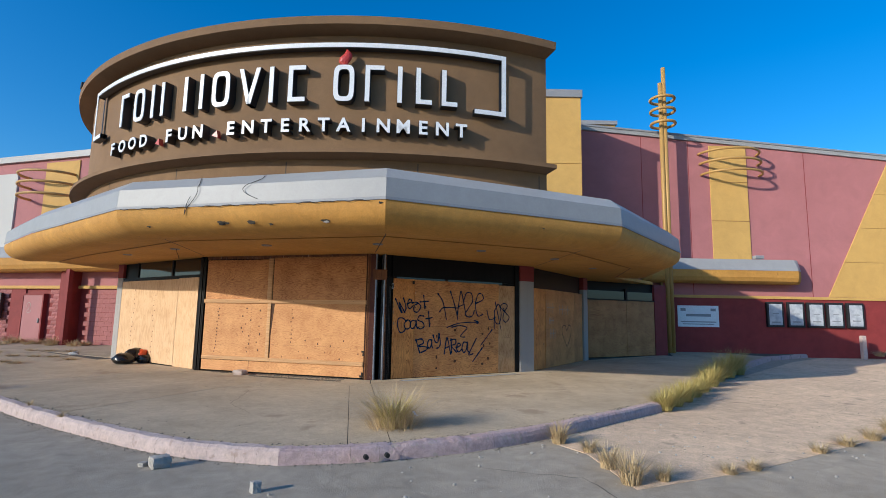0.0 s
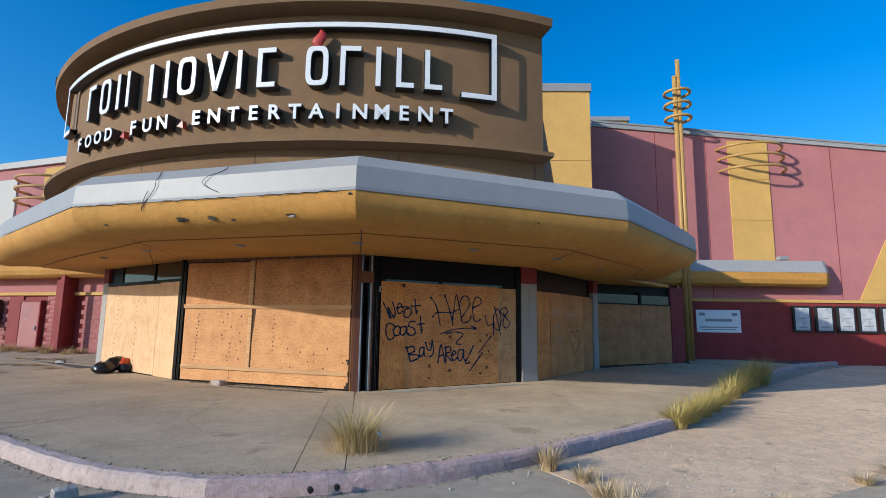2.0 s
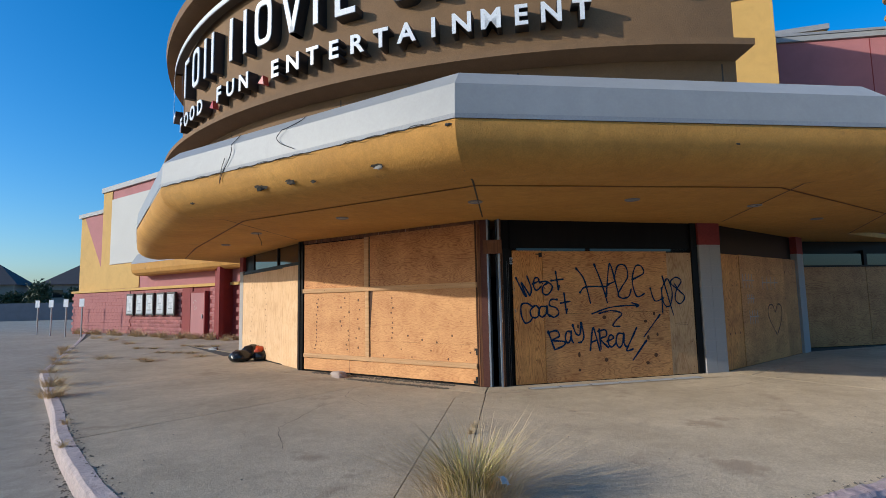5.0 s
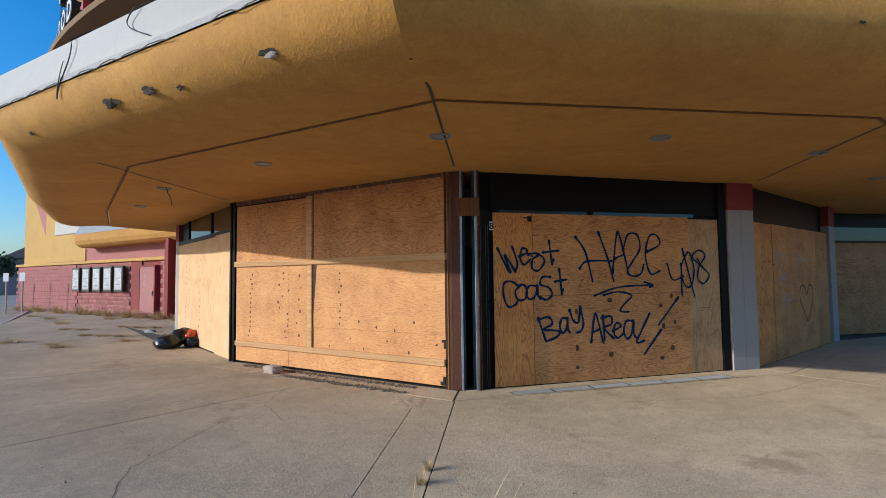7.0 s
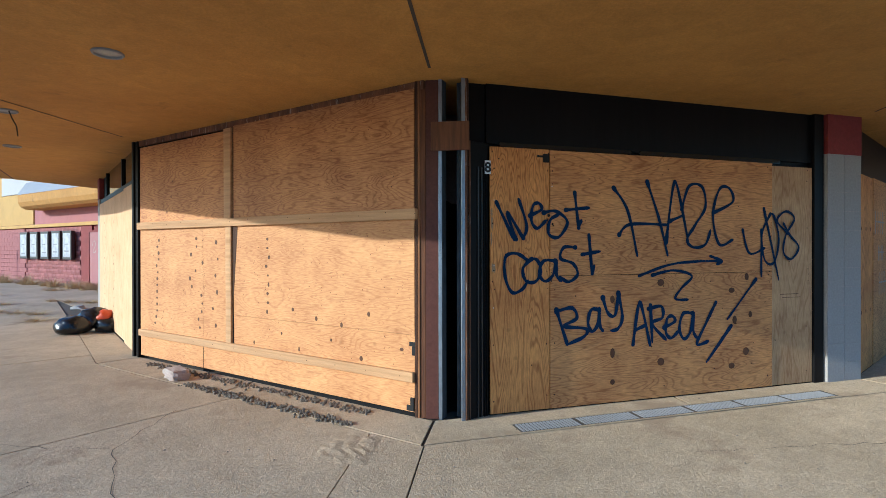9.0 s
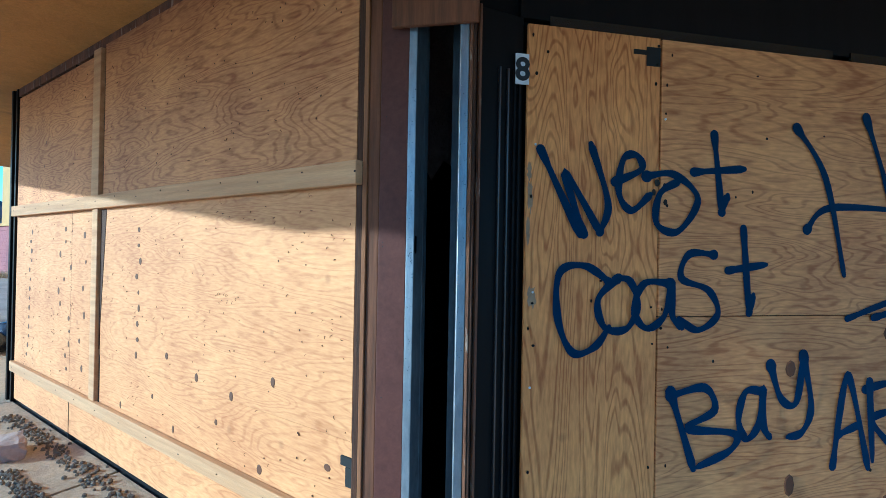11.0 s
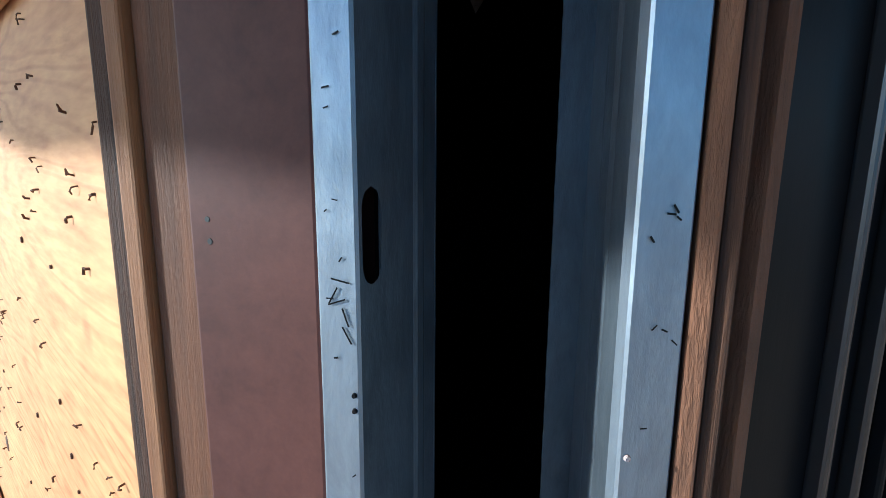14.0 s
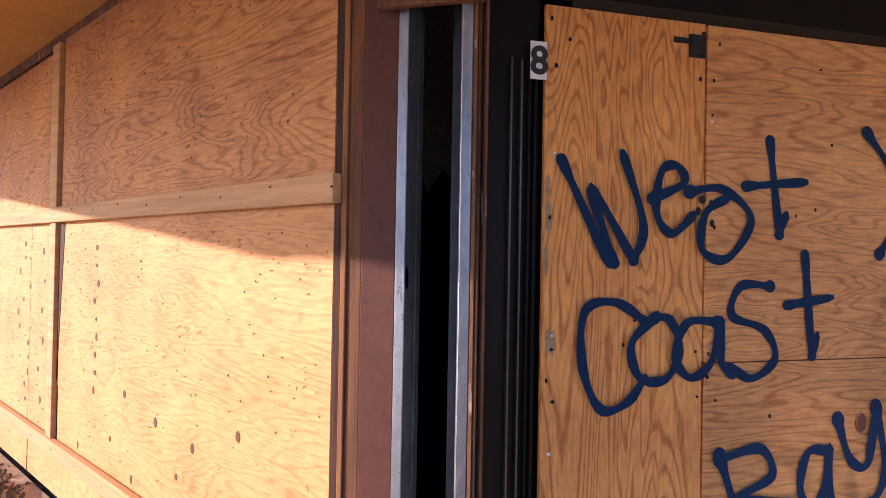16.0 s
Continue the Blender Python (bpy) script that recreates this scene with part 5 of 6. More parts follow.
setting(part("wall_right", sloped(-5.1, 12.0, 0, 0.5, DT, RT), PINK, at=RW), "faded red stucco wing wall", "wall")
setting(part("wall_right_base", boxes((-5.1, 12.0, -0.03, 0.5, 0, DT - 0.06)), RED, at=RW), "dark red painted wall base", "wall")
setting(part("dado_trim", boxes((-4.1, 12.02, -0.09, 0.4, DT - 0.06, DT + 0.07), bevel=0.01), TAN, at=RW), "tan ledge along the wall", "trim")


def cap_run(x0, x1, y, f, m):
    """Sloped parapet cap: pale fascia with a dark coping on top."""
    for z0, z1, out, mat, lab in ((0.0, 0.2, 0.10, WHITE, "pale metal parapet fascia"), (0.2, 0.29, 0.14, SLATE, "dark metal parapet coping")):
        bm = bmesh.new()
        v = [[bm.verts.new(p) for p in ((x, y - out, f(x) + z0), (x, y + 0.6, f(x) + z0), (x, y + 0.6, f(x) + z1), (x, y - out, f(x) + z1))] for x in (x0, x1)]
        bm.faces.new(v[0]), bm.faces.new(v[1][::-1])
        for i in range(4):
            bm.faces.new((v[0][i], v[0][(i + 1) % 4], v[1][(i + 1) % 4], v[1][i]))
        setting(part("parapet_cap", bm, mat, at=m), lab, "trim")


def slant_panel(m, xb, xt, xe, f, y):
    """Tan wall field with one slanted side, laid in three courses."""
    ob = thing("painted_panel", "large yellow tan slanted wall panel", "wall panel", "slanted panels", at=m)
    lo, hi = DT + 0.08, f(xt) - 0.02
    n = 4
    for k in range(n):
        z0, z1 = lo + (hi - lo) * k / n, lo + (hi - lo) * (k + 1) / n - (0.012 if k < n - 1 else 0)
        xa, xc = xb + (xt - xb) * k / n, xb + (xt - xb) * (z1 - lo) / (hi - lo)
        ze = z1 if k < n - 1 else f(xe) - 0.02
        bm = bmesh.new()
        va = [bm.verts.new((x, yy, z)) for yy in (y - 0.05, y + 0.02) for x, z in ((xa, z0), (xe, z0), (xe, ze), (xc, z1))]
        bm.faces.new(va[:4]), bm.faces.new(va[4:][::-1])
        for i in range(4):
            bm.faces.new((va[i], va[(i + 1) % 4], va[4 + (i + 1) % 4], va[4 + i]))
        part("panel", bm, TAN, ob)


def wall_light(m):
    ob = thing("wall_light", "dark shallow floodlight on a short wall arm", "light", "wall lights", at=m)
    part("arm", boxes((-0.04, 0.04, -0.5, 0.0, -0.04, 0.04)), DARKMETAL, ob)
    part("head", boxes((-0.3, 0.22, -0.85, -0.4, -0.03, 0.12), bevel=0.03), DARKMETAL, ob)


cap_run(-4.1, 12.05, 0, RT, RW)
slant_panel(RW, 7.75, 11.25, 11.98, RT, 0.0)
wall_light(RW @ pose(11.5, -0.05, 7.75))
for x0, x1, back, drop in ((12.0, 16.1, 1.0, 0.9), (16.1, 20.3, 2.0, 1.8), (20.3, 30.0, 3.0, 2.7)):
    f = lambda x: RT(x) - drop
    setting(part("wall_right", sloped(x0 - 0.6, x1, back, back + 0.5, DT, f), PINK, at=RW), "faded red stucco wing wall", "wall")
    setting(part("wall_right_end", boxes((x0 - 0.5, x0 - 0.01, 0.51 + back - 1.0, back - 0.001, 0, RT(x0) - drop + 0.85)), PINK, at=RW), "stucco return between wall bays", "wall")
    setting(part("wall_right_base", boxes((x0 - 0.6, x1, back - 0.03, back + 0.5, 0, DT - 0.06)), RED, at=RW), "dark red painted wall base", "wall")
    setting(part("dado_trim", boxes((x0, x1 + 0.02, back - 0.09, back + 0.4, DT - 0.06, DT + 0.07), bevel=0.01), TAN, at=RW), "tan ledge along the wall", "trim")
    cap_run(x0, x1 + 0.05, back, f, RW)
    slant_panel(RW, x0 + 1.0, x0 + 3.4, x1 - 0.02, f, back)
    if x1 < 30:
        wall_light(RW @ pose(x1 - 0.4, back - 0.05, 6.9))
stripe = thing("painted_panel", "yellow tan wall panel with joints", "wall panel", at=RW)
for k in range(3):
    z0, z1 = 4.6 + k * 1.96, 4.6 + (k + 1) * 1.96 - 0.02
    part("panel", boxes((2.25, 4.1, -0.05, 0.02, z0, min(z1, RT(4.1)))), TAN, stripe)
for x in (-1.15, 1.2, 7.0):
    setting(part("wall_joint", boxes((x, x + 0.03, -0.006, 0.0, DT + 0.08, RT(x) - 0.05)), RED, at=RW), "thin vertical wall joint", "trim")


def hoops(m, label):
    ob = thing("wall_hoops", label, "wall ornament", "wall hoops", at=m)
    for z, dx in ((0.0, 0.0), (-0.5, 0.05), (-1.05, 0.1)):
        bm = bmesh.new()
        tube(bm, [(dx + 1.45 - 1.45 * math.cos(k * 0.1963), -1.25 * math.sin(k * 0.1963) - 0.02, z) for k in range(17)], 0.06, 8)
        smooth(part("hoop", bm, GOLD, ob))
    return ob


hoops(RW @ pose(1.72, 0, 9.9), "three gold half hoops standing off the wall")
mast = thing("gold_mast", "tall gold twin mast with three rings", "mast", at=RW @ pose(-0.3, -0.9, 0))
for dx, zt in ((-0.16, 13.2), (0.02, 14.0)):
    bm = bmesh.new()
    tube(bm, [(dx, 0, 0.1), (dx, 0, zt)], 0.10, 12)
    smooth(part("tube", bm, GOLD, mast))
for z in (12.35, 11.75, 11.1):
    bm = bmesh.new()
    tube(bm, [(-0.07 + 0.55 * math.cos(k * 0.2618), 0.55 * math.sin(k * 0.2618), z) for k in range(24)], 0.07, 8, True)
    smooth(part("ring", bm, GOLD, mast))


def small_canopy(m, x0, x1, deep, z0=3.45):
    ob = thing("side_canopy", "small ochre side canopy with white sloped cap", "canopy", "side canopies", at=m)
    pr = [(0, z0), (-deep + 0.25, z0), (-deep + 0.08, z0 + 0.1), (-deep, z0 + 0.28), (-deep, z0 + 0.6)]
    for nm, mat, pp in (("rounded_edge", OCHRE, pr), ("cap", WHITE, [(-deep - 0.02, z0 + 0.6), (-deep + 0.02, z0 + 0.68), (-deep + 0.3, z0 + 1.15), (0, z0 + 1.2)])):
        bm = bmesh.new()
        rows = []
        for y, z in pp:
            rows.append([(x0 + (0.3 * (1 - abs(z - z0 - 0.6))), 0, z), (x0 + 0.05, y * 0.7, z), (x0 + 0.35, y, z), (x1 - 0.35, y, z), (x1 - 0.05, y * 0.7, z), (x1 - (0.3 * (1 - abs(z - z0 - 0.6))), 0, z)])
        loft(bm, rows)
        part(nm, bm, mat, ob)
    return ob


small_canopy(RW, -1.5, 6.1, 0.9)
flood = thing("flood_light", "small grey floodlight on the side canopy", "light", at=RW @ pose(4.2, -0.4, 4.65))
part("head", boxes((-0.2, 0.2, -0.15, 0.15, 0, 0.16), bevel=0.02), SLATE, flood)


def poster_case(m, k=0):
    ob = thing("poster_case", "black framed poster case with a faded poster", "poster case", "poster cases", at=m)
    case = part("case", boxes((0, 0.8, -0.14, 0, 0, 1.2), bevel=0.015), BLACK, ob)
    part("poster", boxes((0.09, 0.71, -0.148, -0.141, 0.1, 1.1)), POSTER, case, "faded pale poster")
    part("bar", boxes((0.2, 0.6, -0.152, -0.149, 0.2 + 0.03 * k, 0.26 + 0.03 * k)), SLATE, case)
    part("bar", boxes((0.25, 0.55, -0.152, -0.149, 0.62, 0.66)), SLATE, case)
    return ob


for k, x in enumerate((4.62, 5.62, 6.58, 7.52, 8.5)):
    poster_case(RW @ pose(x, -0.03, 1.42), k)
ban = thing("banner", "white banner with grey lines fixed to the red wall", "banner", at=RW)
part("cloth", boxes((0.36, 2.34, -0.06, -0.035, 1.37, 2.38)), LETTER, ban)
part("line", boxes((0.75, 1.95, -0.064, -0.061, 1.86, 1.98), (0.5, 2.2, -0.064, -0.061, 1.58, 1.63), (0.6, 2.1, -0.064, -0.061, 1.48, 1.52), (0.5, 0.75, -0.064, -0.061, 2.12, 2.25), (1.95, 2.2, -0.064, -0.061, 2.12, 2.25)), SLATE, ban)
col = thing("service_pipe", "gold painted downpipes beside the doors", "pipe", at=RW @ pose(-0.55, -0.5, 0))
for dx in (0, 0.3):
    bm = bmesh.new()
    tube(bm, [(dx, 0, WALK), (dx, 0, 3.5)], 0.06, 8)
    part("tube", bm, GOLD, col)
bol = thing("bollard", "short pale concrete bollard by the wall", "bollard", at=RW @ pose(8.6, -0.8, 0))
part("post", boxes((-0.1, 0.1, -0.1, 0.1, 0, 1.1), bevel=0.03), PALE, bol)

rp = thing("sign_post", "thin leaning post with a small white sign plate", "sign", "parking sign posts", at=RW @ pose(12.4, -1.2, 0, 0, -2, 0))
part("post", boxes((-0.04, 0.04, -0.04, 0.04, 0, 1.6), bevel=0.01), PALE, rp)
part("plate", boxes((-0.17, 0.17, -0.06, -0.042, 1.6, 2.15)), LETTER, rp)

# yellow stair tower between drum and wing
tower = thing("stair_tower", "yellow tan stucco tower with grey cap", "building", at=RW)
for z0, z1 in ((3.3, 5.6), (5.62, 8.3), (8.32, 11.3)):
    part("wall_panel", boxes((-9.5, -5.05, -3.3, 3.5, z0, z1)), TAN, tower)
part("cap", boxes((-9.6, -4.98, -3.38, 3.6, 11.3, 11.65), bevel=0.02), SLATE, tower)
part("step_block", boxes((-4.02, -2.2, 0.6, 3, 10.5, 11.6)), TAN, tower)
part("step_cap", boxes((-4.02, -2.1, 0.5, 3.1, 11.6, 11.8)), SLATE, tower)

# ---- left wing ----
setting(part("wall_left", boxes((-10.1, 14, 0, 0.6, 2.7, 8.75)), PINK, at=LW), "faded red and tan stucco wing wall", "wall")
setting(part("wall_left_low", boxes((-14.1, -10.1, 0.3, 0.9, 2.7, 7.6)), TAN, at=LW), "lower tan stucco wall end", "wall")
setting(part("wall_left_far", boxes((-15.2, -14.1, 0.8, 1.4, 0, 6.7), (-15.0, -14.4, 0.8, 12, 0, 6.4)), TAN, at=LW), "far tan wall end", "wall")
setting(part("wall_left_base", boxes((-14.1, 14, 0.04, 0.7, 0, 2.62)), RED, at=LW), "dark red wall base behind block facing", "wall")
setting(part("dado_trim", boxes((-14.1, 14, -0.12, 0.5, 2.6, 2.74), bevel=0.01), TAN, at=LW), "tan ledge along the wall", "trim")
setting(part("parapet_cap", boxes((-10.2, 14, -0.15, 0.7, 8.75, 9.05)), WHITE, at=LW), "pale metal parapet cap", "trim")
setting(part("parapet_cap", boxes((-14.2, -10.1, 0.15, 1.0, 7.6, 7.85)), WHITE, at=LW), "pale metal parapet cap", "trim")
pn = thing("painted_panel", "tan painted wall field under and beside the screen", "wall panel", at=LW)
part("panel", boxes((-10.1, -8.95, -0.05, 0.02, 2.76, 8.74)), TAN, pn)
part("panel", boxes((-8.95, -5.3, -0.05, 0.02, 2.76, 4.2)), TAN, pn)
sc = thing("wall_screen", "large blank white painted wall screen", "screen", at=LW)
part("panel", boxes((-8.9, -1.2, -0.08, 0.02, 4.22, 8.2), bevel=0.01), CREAM, sc)
pn = thing("painted_panel", "yellow tan upright wall panel", "wall panel", at=LW)
part("panel", boxes((0.6, 2.7, -0.05, 0.02, 3.4, 8.6)), TAN, pn)
hoops(LW @ pose(-0.4, 0, 7.9), "three gold half hoops standing off the wall")
pn = thing("painted_panel", "faded red painted triangle on the tan wall", "wall panel", at=LW)
bm = bmesh.new()
va = [bm.verts.new((x, y, z)) for y in (0.26, 0.31) for x, z in ((-13.5, 7.58), (-10.15, 7.58), (-10.15, 5.6), (-10.9, 4.2))]
bm.faces.new(va[:4]), bm.faces.new(va[4:][::-1])
for i in range(4):
    bm.faces.new((va[i], va[(i + 1) % 4], va[4 + (i + 1) % 4], va[4 + i]))
part("panel", bm, PINK, pn)
small_canopy(LW, -4.5, 9, 1.0, 3.35)
for k, x in enumerate((-6.2, -5.1, -4.0, -2.9, -1.85)):
    poster_case(LW @ pose(x, -0.12, 1.2), k)
door = thing("door", "faded red flush metal side door", "door", at=LW)
leaf = part("leaf", boxes((0.25, 1.45, -0.14, -0.08, WALK, 2.3), bevel=0.008), REDDOOR, door)
part("handle", boxes((1.30, 1.36, -0.19, -0.14, 1.05, 1.25), bevel=0.01), SLATE, leaf, "grey metal pull handle")
part("frame", boxes((0.17, 0.25, -0.16, 0.04, WALK, 2.38), (1.45, 1.53, -0.16, 0.04, WALK, 2.38), (0.25, 1.45, -0.16, 0.04, 2.3, 2.38)), RED, door)
spray(door, "Z", 0.5, 1.5, 0.8, 1.95, 0.012, -0.146, CHALK, "scribble")
part("recess", boxes((-0.75, 0.17, -0.02, 0.05, WALK, 2.6)), RED, door)
pil = thing("pilaster", "dark red pilaster with tan post at the recess", "pilaster", at=LW)
part("shaft", boxes((2.9, 3.5, -0.5, 0.1, WALK, 3.4)), RED, pil)
part("post", boxes((3.7, 3.9, -0.9, -0.7, WALK, 3.4)), RED, pil)

# split-face blocks on the wing's base
blk_mesh = []
for s in range(3):
    rr = random.Random(40 + s)
    bm = bmesh.new()
    bmesh.ops.create_grid(bm, x_segments=4, y_segments=2, size=0.5, matrix=pose(0, 0, 0, 90) )
    for vv in bm.verts:
        e = abs(vv.co.x) > 0.49 or abs(vv.co.z) > 0.49
        vv.co = Vector((vv.co.x * 0.39, 0.0 if e else -rr.uniform(0.02, 0.055), vv.co.z * 0.19))
    me = bpy.data.meshes.new("block")
    bmesh.ops.recalc_face_normals(bm, faces=bm.faces[:])
    bm.to_mesh(me)
    bm.free()
    me.materials.append(BLOCK)
    blk_mesh.append(me)
facing = tagged(new("block_facing"), "red painted split-face block facing", "wall", kind="structure")
facing.matrix_basis = LW
rest = bmesh.new()
for r in range(12):
    for c in range(62):
        x, z = -13.9 + 0.4 * c + (0.2 if r % 2 else 0), 0.27 + 0.2 * r
        if -0.85 < x < 1.75 or (2.7 < x < 4.0) or x > 9.5:
            continue
        if -6.3 < x < 2.7:
            o = new("block", blk_mesh[(r * 7 + c * 3) % 3])
            o.parent, o.location = facing, (x, 0.0, z)
        else:
            box(rest, x - 0.195, x + 0.195, -0.04, 0.04, z - 0.095, z + 0.095)
tagged(part("far_blocks", rest, BLOCK, facing), kind="stuff")

# ---- loose things on the walk ----
def tuft(x, y, z, r, h, n, seed, material=GRASS, lean=0.0, thick=1.0, label="dry olive bunch grass tuft in a walk joint"):
    rr = random.Random(seed)
    verts, faces = [], []
    for _ in range(n):
        a, q = rr.uniform(0, 6.283), r * 0.35 * math.sqrt(rr.random())
        bx, by = q * math.cos(a), q * math.sin(a)
        a2 = a + rr.uniform(-0.8, 0.8)
        out, hh = r * rr.uniform(0.25, 1.15), h * rr.uniform(0.45, 1.1)
        wd = rr.uniform(0.0012, 0.0026) * thick
        px, py = -math.sin(a2) * wd, math.cos(a2) * wd
        b = len(verts)
        for t in (0, 0.4, 0.75):
            ox, oy, oz = bx + math.cos(a2) * out * t * t + lean * t, by + math.sin(a2) * out * t * t, hh * (t - 0.22 * t * t * (out / r))
            k = 1 - 0.6 * t
            verts += [(ox - px * k, oy - py * k, oz), (ox + px * k, oy + py * k, oz)]
        verts.append((bx + math.cos(a2) * out + lean, by + math.sin(a2) * out, hh * (1 - 0.3 * (out / r) * rr.random())))
        faces += [(b, b + 1, b + 3, b + 2), (b + 2, b + 3, b + 5, b + 4), (b + 4, b + 5, b + 6)]
    me = bpy.data.meshes.new("grass_tuft")
    me.from_pydata(verts, [], faces)
    me.materials.append(material)
    ob = tagged(new("grass_tuft", me), label, "grass", "grass tufts")
    ob.location = (x, y, z)
    return ob


tuft(-2.02, -4.72, WALK, 0.46, 0.48, 360, 1, thick=2.0)
tuft(-2.0, -4.70, WALK, 1.05, 0.5, 420, 3, STRAW, thick=1.2, label="wide splayed pale straw stalks in a walk joint")
tuft(-1.98, -4.70, WALK, 0.66, 0.64, 260, 2, STRAW, thick=1.6, label="pale dry seed stalks in a walk joint")
for i, (x, y, r, h, n) in enumerate(((3.45, -5.15, 0.36, 0.42, 420), (4.1, -4.95, 0.36, 0.45, 420), (4.8, -4.7, 0.4, 0.48, 420), (5.6, -4.4, 0.4, 0.42, 350), (6.6, -4.0, 0.42, 0.45, 350), (7.8, -3.5, 0.5, 0.6, 380), (9.0, -3.0, 0.5, 0.7, 420), (10.2, -2.6, 0.6, 0.8, 450), (11.3, -2.3, 0.6, 0.85, 450))):
    tuft(x, y, 0.02, r, h, n, 10 + i, thick=3.2, label="dry olive bunch grass clump along the kerb")
for i, (x, y, r, h, n) in enumerate(((-0.12, -5.98, 0.24, 0.32, 300), (-0.1, -6.5, 0.2, 0.2, 200), (-0.45, -7.1, 0.26, 0.3, 240), (-0.7, -7.6, 0.28, 0.36, 260), (-0.3, -7.7, 0.2, 0.2, 160), (0.6, -7.92, 0.2, 0.12, 160), (1.0, -7.98, 0.2, 0.14, 160), (2.6, -8.0, 0.22, 0.14, 160), (3.4, -8.02, 0.25, 0.16, 180), (4.2, -8.05, 0.28, 0.2, 200), (5.0, -8.05, 0.3, 0.3, 220), (6.0, -8.05, 0.3, 0.3, 200))):
    tuft(x, y, 0.004, r, h, n, 30 + i, STRAW, thick=2.0, label="low dry straw weed in a pavement crack")
for i, (x, y) in enumerate(((-7.6, 1.9), (-8.2, 3.4), (-9.3, 6.0), (-9.9, 7.9), (-10.6, 9.6), (-9.2, 9.0), (-11.3, 11.8), (-12.2, 14.0), (-10.4, 15.3), (-9.4, 17.2), (-12.0, 18.4), (-13.4, 20.5), (-10.8, 20.6), (-7.7, 17.6), (-8.8, 19.0), (-6.3, 15.6))):
    tuft(x, y, WALK if x > -9 else 0.1, 0.5, 0.25, 220, 60 + i, STRAW, thick=2.5, label="low dry straw weed on the far walk")
for i in range(26):
    p = LW @ Vector((-11 + 0.62 * i + 0.3 * math.sin(i * 3.1), -0.7 - 0.5 * abs(math.sin(i * 2.3)), 0))
    tuft(p.x, p.y, WALK - 0.02, 0.5, 0.22 + 0.12 * (i % 3), 150, 120 + i, STRAW, thick=3.0, label="dry straw weeds along the wing wall")
for i, (x, y) in enumerate(((-7.6, 7.5), (-7.9, 8.1), (-6.9, 9.6), (-7.4, 9.9), (-8.0, 10.3), (-8.7, 12.2), (-9.3, 12.6), (-7.2, 12.4), (-7.8, 12.9), (-6.6, 12.1), (-6.4, 8.3))):
    tuft(x, y, WALK, 0.45, 0.10, 130, 160 + i, STRAW, thick=2.5, label="low dry weeds in a joint of the far walk")
for i in range(16):
    p = RW @ Vector((9.6 + 0.62 * i + 0.3 * math.sin(i * 3.1), -0.5 - 0.5 * abs(math.sin(i * 2.3)) + max(0, i - 4) * 0.1, 0))
    tuft(p.x, p.y, WALK - 0.02, 0.5, 0.3 + 0.3 * (3 < i < 12), 170, 200 + i, GRASS if i % 3 else STRAW, thick=4.0, label="dry straw weeds along the wing wall")
for i, (x, y, z, r) in enumerate(((-1.42, -2.85, WALK, 0.10), (-1.30, -2.6, WALK, 0.07), (-5.9, -1.9, WALK, 0.12), (-6.4, -0.6, WALK, 0.10))):
    tuft(x, y, z, r, 0.10, 90, 90 + i, STRAW, label="tiny dry weed in a joint")


scrap = thing("paper_scrap", "small crumpled white paper scrap caught in the grass", "litter", at=pose(-1.84, -5.02, WALK + 0.22, 40, 20, 30))
bm = bmesh.new()
bmesh.ops.create_grid(bm, x_segments=5, y_segments=5, size=0.055)
for v in bm.verts:
    v.co.z = 0.02 * noise.noise(v.co * 30)
    v.co.y *= 0.6
bmesh.ops.solidify(bm, geom=bm.faces[:], thickness=0.002)
part("paper", bm, CREAM, scrap)


def lump(name, x, y, z, sx, sy, sz, material, label, category, seed, rz=0.0):
    rr = random.Random(seed)
    bm = bmesh.new()
    bmesh.ops.create_cube(bm, size=1)
    bmesh.ops.subdivide_edges(bm, edges=bm.edges[:], cuts=3, use_grid_fill=True)
    for v in bm.verts:
        v.co = v.co.lerp(v.co.normalized() * 0.55, 0.35) * rr.uniform(0.88, 1.08)
        v.co = Vector((v.co.x * sx, v.co.y * sy, (v.co.z + 0.46) * sz))
    return tagged(part(name, bm, material, at=pose(x, y, z, 0, 0, rz)), label, category)


lump("broken_brick", -2.64, 2.3, WALK, 0.20, 0.34, 0.13, BRICKRED, "broken mortar-stained red brick lying by the boarding", "brick", 1, 30)
lump("concrete_lump", -4.83, -4.62, 0, 0.20, 0.17, 0.13, STONE, "broken concrete lump on the asphalt", "stone", 3, 15)
lump("concrete_lump", -4.98, -4.5, 0, 0.09, 0.08, 0.05, STONE, "small concrete crumb on the asphalt", "stone", 4, 40)
lump("stone", -4.11, -5.95, 0, 0.09, 0.09, 0.11, STONE, "small dark stone on the asphalt", "stone", 5, 10)
bm = bmesh.new()
rr = random.Random(8)
for _ in range(170):
    x, y = rr.uniform(-9, 3), rr.uniform(-9, -5.9)
    s = rr.uniform(0.006, 0.02)
    bmesh.ops.create_icosphere(bm, subdivisions=1, radius=s, matrix=pose(x, y, s * 0.4))
tagged(part("gravel", bm, STONE), "scattered small gravel on the asphalt", "gravel", kind="stuff")
